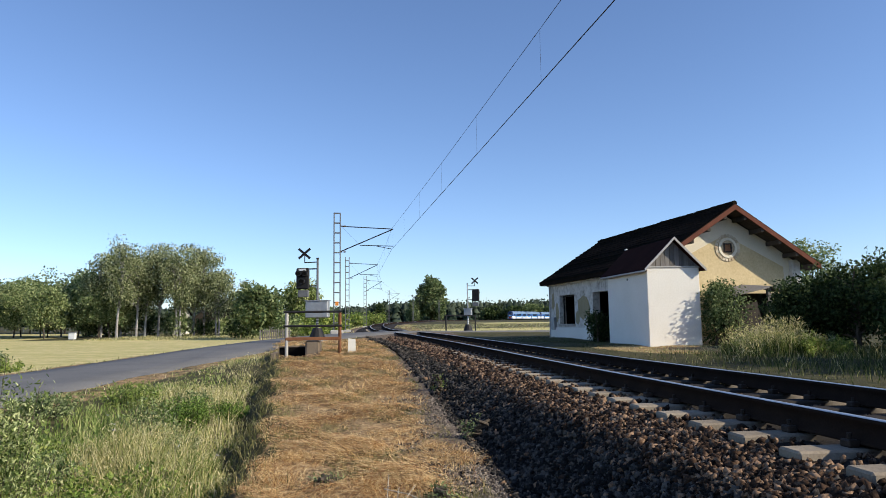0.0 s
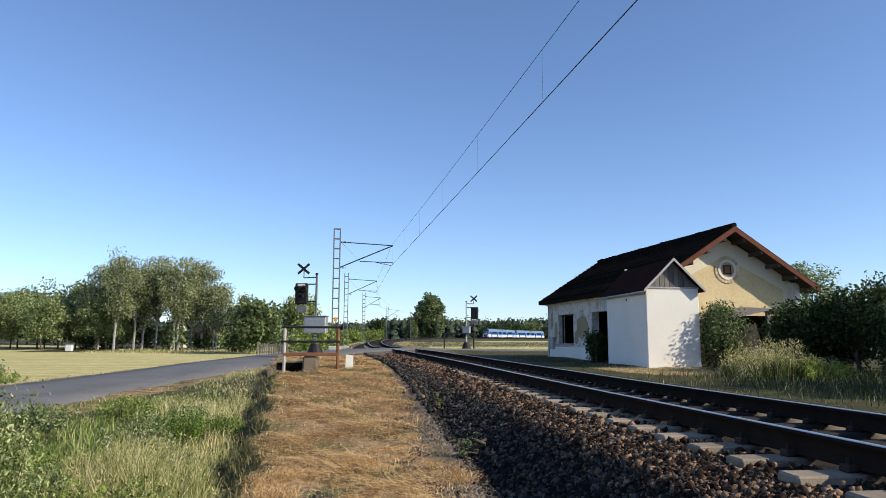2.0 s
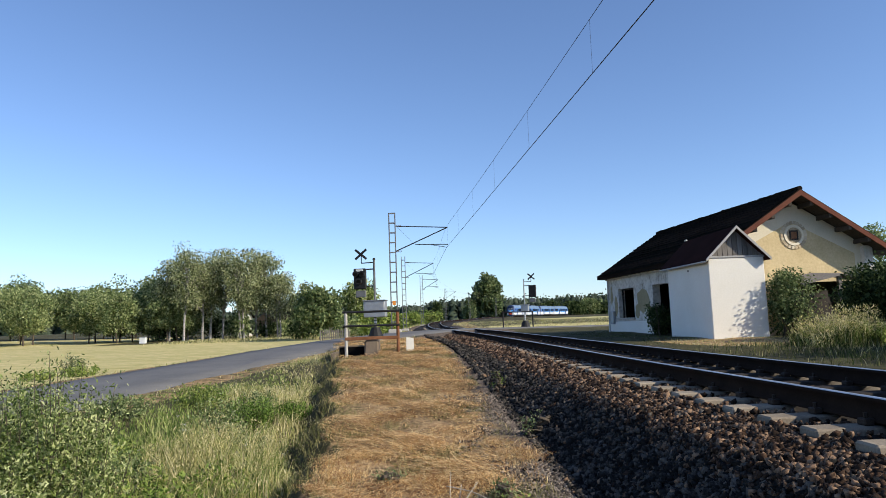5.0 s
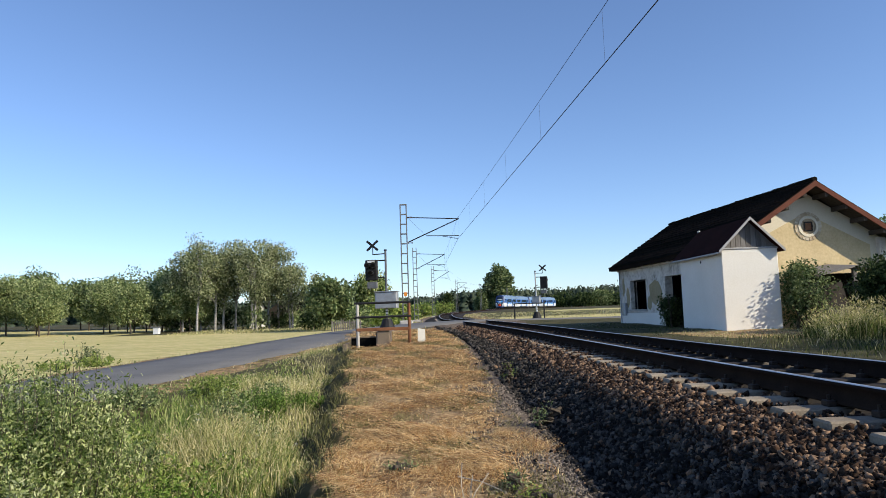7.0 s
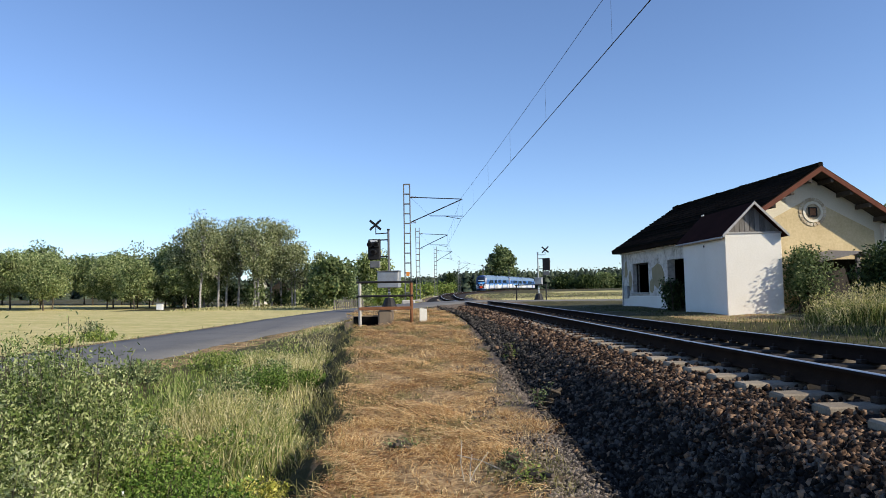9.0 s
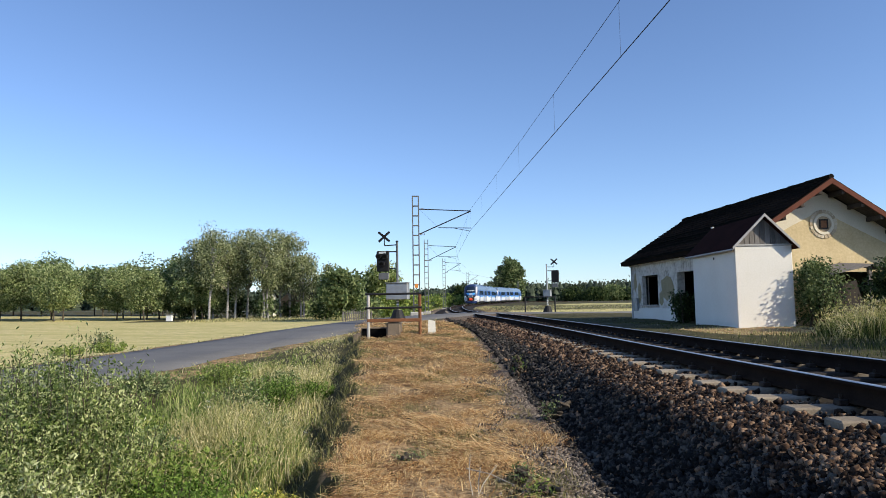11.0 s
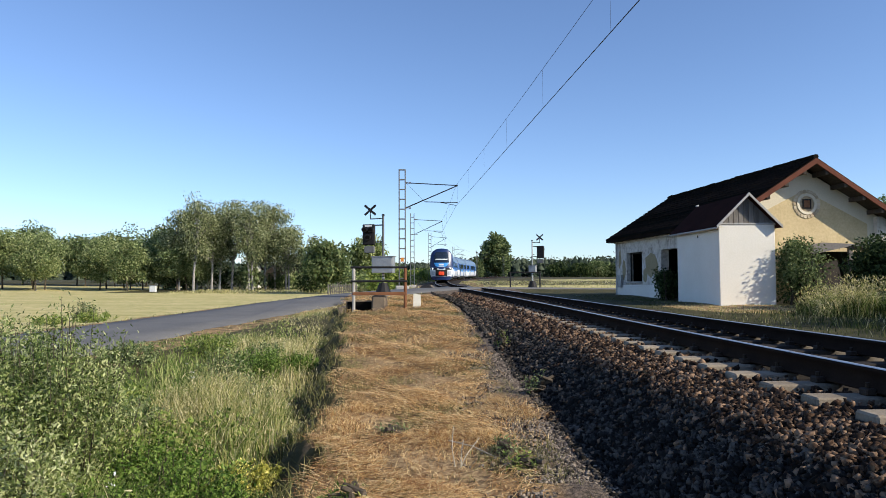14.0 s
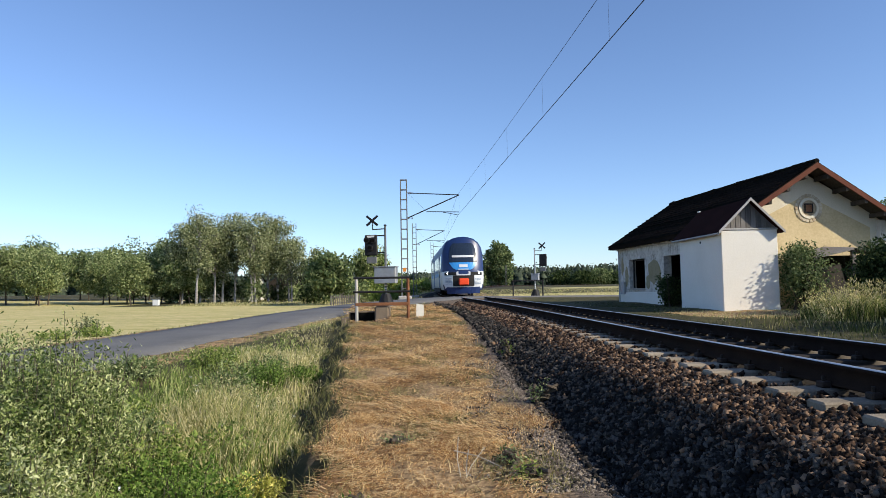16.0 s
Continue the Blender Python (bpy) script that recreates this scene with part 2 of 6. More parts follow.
def add_tube(bm, a, b, r, r2=None, seg=8):
    a, b = Vector(a), Vector(b)
    d = b - a
    m = Matrix.Translation((a + b) / 2) @ d.to_track_quat("Z", "Y").to_matrix().to_4x4()
    bmesh.ops.create_cone(bm, cap_ends=True, segments=seg, radius1=r, radius2=r if r2 is None else r2, depth=d.length, matrix=m)
    return bm


def tube(a, b, r, r2=None, seg=8):
    return add_tube(bmesh.new(), a, b, r, r2, seg)


def add_prism(bm, pts, axis, lo, hi):
    """Extrudes a polygon (2D points) along axis between lo and hi."""
    def p3(p, w):
        return {"x": (w, p[0], p[1]), "y": (p[0], w, p[1]), "z": (p[0], p[1], w)}[axis]
    a = [bm.verts.new(p3(p, lo)) for p in pts]
    b = [bm.verts.new(p3(p, hi)) for p in pts]
    bm.faces.new(a)
    bm.faces.new(b[::-1])
    for i in range(len(pts)):
        j = (i + 1) % len(pts)
        bm.faces.new((a[j], a[i], b[i], b[j]))
    bmesh.ops.recalc_face_normals(bm, faces=bm.faces[:])
    return bm


def prism(pts, axis, lo, hi):
    return add_prism(bmesh.new(), pts, axis, lo, hi)


# ---- the plan of the track and the ground ----
HEAD_S = [0, 12, 30, 55, 75, 100, 130, 170, 220, 290, 400, 520]
HEAD_A = [0, 0, -0.0559, -0.0375, 0.0124, 0.049, 0.1063, 0.1906, 0.2823, 0.4165, 0.6347, 0.65]
_s = np.arange(-30, 520, 0.5)
_h = np.interp(_s, HEAD_S, HEAD_A)
_cx = 4.1 + np.concatenate([[0], np.cumsum(np.sin(_h) * 0.5)[:-1]])
_cy = -30 + np.concatenate([[0], np.cumsum(np.cos(_h) * 0.5)[:-1]])
RISE_Y = [0, 12, 20, 28, 35, 45, 60, 73, 80, 109, 190, 220, 330, 400]
RISE_Z = [0, 0, 0.05, 0.12, 0.2, 0.25, 0.28, 0.42, 0.55, 0.85, 1.6, 2.1, 2.5, 2.7]


def smooth_interp(x, xs, zs):
    w = 3.0
    return sum(np.interp(x + o * w, xs, zs) for o in (-1, -0.5, 0, 0.5, 1)) / 5


def track_at(s):
    """x, y, rail top z and heading of the centre line at s metres."""
    y = np.interp(s, _s, _cy)
    return np.interp(s, _s, _cx), y, rail_z(y), np.interp(s, _s, _h)


def rail_z(y):
    return 0.95 + smooth_interp(y, RISE_Y, RISE_Z)


def centre_x(y):
    return np.interp(y, _cy, _cx)


ROAD = [(-9.0, -60, 0.25), (-8.6, 0, 0.28), (-8.3, 12, 0.3), (-7.8, 20, 0.36), (-6.6, 26, 0.5), (-4.9, 31.5, 0.74), (-2.6, 37, 0.97), (0.2, 42, 1.13), (2.9, 44.8, 1.19), (8, 46.8, 1.12), (18, 51, 1.05), (45, 66, 1.2)]


def spline(pts, n):
    """Catmull-Rom through pts."""
    P = np.array([pts[0], *pts, pts[-1]], float)
    out = []
    for i in range(1, len(P) - 2):
        for u in np.linspace(0, 1, n, endpoint=False):
            a, b, c, d = P[i - 1], P[i], P[i + 1], P[i + 2]
            out.append(0.5 * (2 * b + (c - a) * u + (2 * a - 5 * b + 4 * c - d) * u * u + (3 * b - a - 3 * c + d) * u ** 3))
    out.append(P[-2])
    return np.array(out)


ROAD_C = spline(ROAD, 10)
ROAD_W = 1.95


def road_near(x, y):
    """Distance to the road's centre line and its height there."""
    x, y = np.asarray(x, float), np.asarray(y, float)
    best, bz = np.full(x.shape, 1e9), np.zeros(x.shape)
    for a, b in zip(ROAD_C[:-1], ROAD_C[1:]):
        d = b[:2] - a[:2]
        u = np.clip(((x - a[0]) * d[0] + (y - a[1]) * d[1]) / (d @ d), 0, 1)
        q = np.hypot(x - a[0] - u * d[0], y - a[1] - u * d[1])
        hit = q < best
        best, bz = np.where(hit, q, best), np.where(hit, a[2] + u * (b[2] - a[2]), bz)
    return best, bz


def sstep(a, b, x):
    u = np.clip((x - a) / (b - a), 0, 1)
    return u * u * (3 - 2 * u)


def path_z(y):
    return smooth_interp(y, [8, 14, 22, 34, 44], [0, 0.33, 0.78, 0.9, 1.0])


def path_left(y):
    return np.interp(y, [0, 4, 8, 11, 15, 20, 24, 30], [-0.75, -0.9, -1.1, -1.35, -1.7, -2.1, -2.6, -3.4]) + 0.1 * np.sin(y * 2.3) + 0.06 * np.sin(y * 5.1 + 1)


def ground_z(x, y):
    x, y = np.asarray(x, float), np.asarray(y, float)
    d = x - centre_x(y)
    zr = rail_z(y)
    # left of the track: the path, a shallow ditch, the road's verge, the field
    zp = path_z(y)
    xl = path_left(y)
    ditch = zp - 0.4 * (1 - 0.6 * sstep(18, 24, y))
    zl = np.where(x > xl, zp, zp + (ditch - zp) * sstep(0, 0.5, xl - x))
    field = 0.25 + 0.05 * np.sin(x * 0.11) + np.clip((-x - 45) * 0.02, 0, 0.9)
    zl = zl + (field - zl) * sstep(-4.6, -6.8, x)
    far_left = field + sstep(60, 160, y) * 0.8
    zl = zl + (far_left - zl) * sstep(42, 60, y)
    zl = np.where(y > 34, zl + (zr - 0.4 - zl) * sstep(-6.5, -2.5, d) * sstep(34, 40, y), zl)
    # right of the track
    zrt = zr - 0.31 + 0.03 * np.sin(x * 0.9 + y * 0.7)
    z = zl + (zrt - zl) * sstep(-1.2, 1.2, d)
    bed = sstep(2.9, 2.2, np.abs(d)) * sstep(-5, -2, y)
    z = z + (np.minimum(z, zr - 0.55) - z) * bed
    rd, rz = road_near(x, y)
    z = z + (rz - 0.05 - z) * sstep(5.0, 2.2, rd)
    pit = sstep(-2.75, -2.5, x) * sstep(-1.2, -1.6, x) * sstep(21.2, 21.8, y) * sstep(23.3, 23.0, y)
    z = z - pit * np.clip(z - 0.35, 0, 1)
    far = 2.6 + 0.004 * (np.hypot(x, y) - 300)
    return z + (far - z) * sstep(230, 420, np.hypot(x, y))


# ---- ground ----
def axis_steps(fine_lo, fine_hi, step, reach, grow=1.14):
    a = list(np.arange(fine_lo, fine_hi, step))
    s, v = step, fine_hi
    while v < reach:
        a.append(v)
        s *= grow
        v += s
    s, v = step, fine_lo
    while v > -reach:
        s *= grow
        v -= s
        a.append(v)
    return np.array(sorted(a))


def ground_material():
    m = bpy.data.materials.new("ground_soil_grass")
    m.use_nodes = True
    t = m.node_tree
    n, l = t.nodes, t.links
    b = n["Principled BSDF"]
    b.inputs["Roughness"].default_value = 0.95
    b.inputs["Specular IOR Level"].default_value = 0.15
    co = n.new("ShaderNodeTexCoord")

    def noise_tex(s, detail=6):
        x = n.new("ShaderNodeTexNoise")
        x.inputs["Scale"].default_value, x.inputs["Detail"].default_value = s, detail
        x.inputs["Roughness"].default_value = 0.65
        l.new(co.outputs["Object"], x.inputs[0])
        return x.outputs[0]

    def ramp(src, cols, lo=0.35, hi=0.65):
        r = n.new("ShaderNodeValToRGB")
        e = r.color_ramp.elements
        while len(e) < len(cols):
            e.new(0.5)
        for i, c in enumerate(cols):
            e[i].position, e[i].color = lo + (hi - lo) * i / (len(cols) - 1), (*c, 1)
        l.new(src, r.inputs[0])
        return r.outputs[0]

    def mask(name, wobble, lo=0.4, hi=0.6):
        at = n.new("ShaderNodeAttribute")
        at.attribute_name = name
        ad = n.new("ShaderNodeMath")
        ad.operation = "ADD"
        l.new(at.outputs["Fac"], ad.inputs[0])
        su = n.new("ShaderNodeMath")
        su.operation = "MULTIPLY_ADD"
        su.inputs[1].default_value, su.inputs[2].default_value = wobble, -wobble / 2
        l.new(n_mid, su.inputs[0])
        l.new(su.outputs[0], ad.inputs[1])
        mr = n.new("ShaderNodeMapRange")
        mr.inputs[1].default_value, mr.inputs[2].default_value = lo, hi
        l.new(ad.outputs[0], mr.inputs[0])
        return mr.outputs[0]

    def over(fac, a, c):
        x = n.new("ShaderNodeMix")
        x.data_type = "RGBA"
        l.new(fac, x.inputs[0])
        l.new(a, x.inputs[6])
        l.new(c, x.inputs[7])
        return x.outputs[2]

    n_big, n_mid, n_fine, n_grit = noise_tex(0.12), noise_tex(1.7), noise_tex(18), noise_tex(55)
    green = over(n_fine, ramp(n_mid, [(0.022, 0.024, 0.012), (0.065, 0.058, 0.028), (0.12, 0.1, 0.05)]), ramp(n_big, [(0.035, 0.042, 0.014), (0.1, 0.085, 0.04)]))
    sm = n.new("ShaderNodeMapping")
    sm.inputs["Scale"].default_value = (0.1, 0.6, 1)
    l.new(co.outputs["Object"], sm.inputs[0])
    sw = n.new("ShaderNodeTexNoise")
    sw.inputs["Scale"].default_value, sw.inputs["Detail"].default_value = 1.3, 4
    l.new(sm.outputs[0], sw.inputs[0])
    n_swath = sw.outputs[0]
    field = over(n_swath, ramp(n_swath, [(0.38, 0.35, 0.12), (0.6, 0.5, 0.25)], 0.36, 0.66), ramp(n_mid, [(0.3, 0.3, 0.1), (0.52, 0.44, 0.2), (0.68, 0.56, 0.31)]))
    straw = over(n_fine, ramp(n_mid, [(0.04, 0.034, 0.024), (0.15, 0.1, 0.055), (0.42, 0.26, 0.12)]), ramp(n_fine, [(0.08, 0.05, 0.028), (0.42, 0.27, 0.13), (0.66, 0.48, 0.26)]))
    gravel = over(n_mid, ramp(n_grit, [(0.03, 0.024, 0.019), (0.12, 0.092, 0.07), (0.27, 0.21, 0.16)], 0.42, 0.58), ramp(n_fine, [(0.035, 0.028, 0.022), (0.2, 0.15, 0.11)], 0.42, 0.58))
    c = over(mask("field", 0.25), green, field)
    c = over(mask("straw", 0.9), c, straw)
    c = over(mask("gravel", 0.6), c, gravel)
    l.new(c, b.inputs["Base Color"])
    bp = n.new("ShaderNodeBump")
    bp.inputs["Strength"].default_value, bp.inputs["Distance"].default_value = 0.7, 0.05
    l.new(n_fine, bp.inputs["Height"])
    l.new(bp.outputs[0], b.inputs["Normal"])
    return m


def build_ground():
    xs = axis_steps(-9, 14, 0.22, 3600)
    ys = axis_steps(-3, 50, 0.3, 3600)
    X, Y = np.meshgrid(xs, ys)
    Z = ground_z(X, Y)
    fade = np.clip(1 - np.hypot(X, Y) / 60, 0, 1)
    Z = Z + fade * 0.02 * (np.sin(X * 5.1 + 2 * np.sin(Y * 2.3)) * np.sin(Y * 4.3 + X)) + np.where(Y > 4, fade, 0) * 0.02 * np.sin(X * 1.9 + Y * 1.3)
    on_path = (X > path_left(Y)) & (X < 1.5) & (Y > 2.5) & (Y < 34)
    Z = Z + on_path * 0.022 * (np.sin(X * 7.3 + 2.2 * np.sin(Y * 3.1)) + np.sin(Y * 6.7 + X * 3.3))
    V = np.stack([X, Y, Z], -1).reshape(-1, 3)
    nx, ny = len(xs), len(ys)
    i = (np.arange(ny - 1)[:, None] * nx + np.arange(nx - 1)[None, :]).ravel()
    F = np.stack([i, i + 1, i + nx + 1, i + nx], -1)
    g = link_np("ground", V, F, ground_material(), smooth=True)
    x, y = V[:, 0], V[:, 1]
    d = x - centre_x(y)
    rd, _ = road_near(x, y)
    field = np.where((x < np.interp(y, [12, 20, 30, 37, 42, 55], [-10.2, -9.8, -7.5, -4.6, -2.5, -2.5])) & (y > -40), sstep(2.3, 3.4, rd), 0.0)
    field = np.maximum(field, sstep(4.2, 6.0, d) * sstep(50, 56, y) * (1 - 0.62 * sstep(66, 80, y)))
    field = np.maximum(field, ((y > 128) & (y < 150) & (x > 24) & (x < 90)) * 0.9)
    field = np.where((d > -6) & (d < 4) | (y > 260), 0, field)
    field = np.where((x < 2) & (y > 85), 0.0 + 0.62 * ((x < -36) & (y < 130)), field)
    straw = np.where((x > path_left(y)) & (d < -2.2) & (y < 40), 0.75, 0.0) * sstep(40, 34, y)
    straw = np.maximum(straw, 0.7 * ((x > 8.2) & (x < 11.5) & (y > 18.5) & (y < 24.5)))
    straw = np.maximum(straw, 0.5 * ((d > -6) & (d < 5) & (np.abs(d) > 2.4) & (y > 50)))
    straw = np.maximum(straw, 0.55 * ((rd > 1.9) & (rd < 3.0) & (x < -2)))
    gravel = np.where((d < 2.9) & (y < 24), 0.85, 0.0) * sstep(-3.6, -2.6, d)
    gravel = np.maximum(gravel, 0.75 * ((np.abs(d) < 3) & (y >= 12)))
    for nm, v in (("field", field), ("straw", straw), ("gravel", gravel)):
        at = g.data.attributes.new(nm, "FLOAT", "POINT")
        at.data.foreach_set("value", np.asarray(v, np.float32))
    tagged(g, "dry grassy ground with a mown straw path and golden hay fields", "ground", kind="structure")


build_ground()


def strip(name, C, offs, zoff, material, close=False):
    """A swept strip: C rows x, y, z; offs across (to the right), zoff above."""
    C = np.asarray(C)
    T = np.gradient(C[:, :2], axis=0)
    T /= np.linalg.norm(T, axis=1)[:, None]
    R = np.stack([T[:, 1], -T[:, 0]], -1)
    V = np.concatenate([np.stack([C[:, 0] + R[:, 0] * o, C[:, 1] + R[:, 1] * o, C[:, 2] + z], -1)[:, None] for o, z in zip(offs, zoff)], 1)
    n, k = V.shape[:2]
    F = []
    for j in range(k if close else k - 1):
        j2 = (j + 1) % k
        i = np.arange(n - 1)
        F.append(np.stack([i * k + j, i * k + j2, (i + 1) * k + j2, (i + 1) * k + j], -1))
    return link_np(name, V.reshape(-1, 3), np.concatenate(F), material)


road = strip("road", ROAD_C, [-2.05, -1.95, -1, 0, 1, 1.95, 2.05], [-0.1, 0.0, 0.03, 0.045, 0.03, 0.0, -0.1], M["asphalt"])
tagged(road, "narrow grey asphalt country road curving to the level crossing", "road", kind="structure")

# ---- track ----
GAUGE = 0.752


def track_line(s0, s1, step):
    s = np.arange(s0, s1 + 0.01, step)
    x, y, z, h = track_at(s)
    return np.stack([x, y, z], -1)


def build_track():
    for a, b, nm in ((-14, 40.5, "ballast_bed_near"), (48.5, 460, "ballast_bed_far")):
        C = track_line(a, b, 1.0)
        if a < 0:
            toe = path_z(C[:, 1]) - C[:, 2] - 0.03
            T = np.stack([C[:, 0], C[:, 1], C[:, 2]], -1)
            offs = [-2.6, -2.18, -1.76, -1.3, -0.7, 0, 0.7, 1.3, 1.55, 2.3]
            rows = [[toe[i], (toe[i] - 0.37) / 2, -0.37, -0.25, -0.24, -0.25, -0.24, -0.25, -0.28, -0.42] for i in range(len(C))]
            V = np.array([[(C[i, 0] + o, C[i, 1], C[i, 2] + z) for o, z in zip(offs, rows[i])] for i in range(len(C))])
            k = len(offs)
            i = np.arange(len(C) - 1)
            F = np.concatenate([np.stack([i * k + j, i * k + j + 1, (i + 1) * k + j + 1, (i + 1) * k + j], -1) for j in range(k - 1)])
            ob = link_np(nm, V.reshape(-1, 3), F, M["ballast"])
        else:
            ob = strip(nm, C, [-2.7, -1.6, -1.3, 1.3, 1.6, 2.7], [-0.6, -0.25, -0.2, -0.2, -0.25, -0.6], M["ballast"])
        tagged(ob, "dark brown crushed-stone railway ballast bed", "ballast", kind="structure")
    tr = tagged(empty("railway_track"), "single railway track with worn shiny rails on concrete sleepers", "railway track", kind="structure")
    C = np.concatenate([track_line(-14, 60, 1.0), track_line(62, 460, 2.0)])
    prof = [(-0.075, -0.172), (0.075, -0.172), (0.075, -0.158), (0.012, -0.13), (0.012, -0.045), (0.036, -0.032), (0.036, -0.004), (-0.036, -0.004), (-0.036, -0.032), (-0.012, -0.045), (-0.012, -0.13), (-0.075, -0.158)]
    for sgn in (-1, 1):
        r = strip("rail", C, [sgn * GAUGE + p[0] for p in prof], [p[1] for p in prof], M["rail_side"], close=True)
        r.parent = tr
        h = strip("rail_head", C, [sgn * GAUGE - 0.034, sgn * GAUGE - 0.028, sgn * GAUGE + 0.028, sgn * GAUGE + 0.034], [-0.008, 0.0, 0.0, -0.008], M["rail_top"])
        h.parent = r
    # sleepers, each with its fastenings
    bm = bmesh.new()
    sec = [(-0.14, -0.40), (0.14, -0.40), (0.115, -0.19), (-0.115, -0.19)]
    add_prism(bm, sec, "x", -1.3, 1.3)
    bmesh.ops.bevel(bm, geom=bm.edges[:], offset=0.015, segments=1, affect="EDGES")
    base = part("sleeper", bm, M["sleeper"], tr)
    fb = bmesh.new()
    for sx in (-1, 1):
        for o in (-0.11, 0.11):
            add_box(fb, (sx * GAUGE + o - 0.04, -0.05, -0.19), (sx * GAUGE + o + 0.04, 0.05, -0.14), 0.008)
            add_tube(fb, (sx * GAUGE + o, 0, -0.14), (sx * GAUGE + o, 0, -0.10), 0.016, seg=6)
    fast = part("rail_fastening", fb, M["fastener"], base)
    first = True
    far_v, far_f = [], []
    for s in np.arange(-8, 300, 0.65):
        if 41 < s < 48:
            continue
        x, y, z, h = track_at(s)
        m = pose(x, y, z, 0, 0, -math.degrees(h) + rng.normal(0, 0.4))
        if s < 75:
            if first:
                base.matrix_world = m
                first = False
            else:
                o = base.copy()
                scene.collection.objects.link(o)
                o.parent, o.matrix_world = tr, m
                if s < 25:
                    f = fast.copy()
                    scene.collection.objects.link(f)
                    f.parent = o
        else:
            k = len(far_v)
            far_v += [tuple(m @ Vector(v)) for v in ((-1.3, -0.12, -0.19), (1.3, -0.12, -0.19), (1.3, 0.12, -0.19), (-1.3, 0.12, -0.19))]
            far_f.append((k, k + 1, k + 2, k + 3))
    o = link_np("far_sleepers", far_v, far_f, M["sleeper"], tr)
    tagged(o, kind="stuff")


build_track()

# stones of the ballast


def block_arrays():
    """A rough block: eight corners, twelve triangles."""
    V = np.array([(x, y, z) for x in (-1, 1) for y in (-1, 1) for z in (-1, 1)], float) * 0.72
    Q = [(0, 1, 3, 2), (4, 6, 7, 5), (0, 4, 5, 1), (2, 3, 7, 6), (0, 2, 6, 4), (1, 5, 7, 3)]
    return V, np.array([t for a, b, c, d in Q for t in ((a, b, c), (a, c, d))])


def bed_z(d, y):
    """Surface of the near ballast bed."""
    zr = rail_z(y)
    toe = path_z(y) - 0.03
    return np.where(d < -1.76, toe + (zr - 0.37 - toe) * np.clip((d + 2.6) / 0.84, 0, 1), np.where(d < -1.3, zr - 0.25 + 0.12 * (d + 1.3) / 0.46, np.where(d < 1.4, zr - 0.235, zr - 0.25 - 0.2 * np.clip((d - 1.4) / 0.9, 0, 1))))


def random_rot(n):
    q = rng.normal(size=(n, 4))
    q /= np.linalg.norm(q, axis=1)[:, None]
    w, x, y, z = q.T
    return np.stack([np.stack([1 - 2 * (y * y + z * z), 2 * (x * y - z * w), 2 * (x * z + y * w)], -1),
                     np.stack([2 * (x * y + z * w), 1 - 2 * (x * x + z * z), 2 * (y * z - x * w)], -1),
                     np.stack([2 * (x * z - y * w), 2 * (y * z + x * w), 1 - 2 * (x * x + y * y)], -1)], 1)


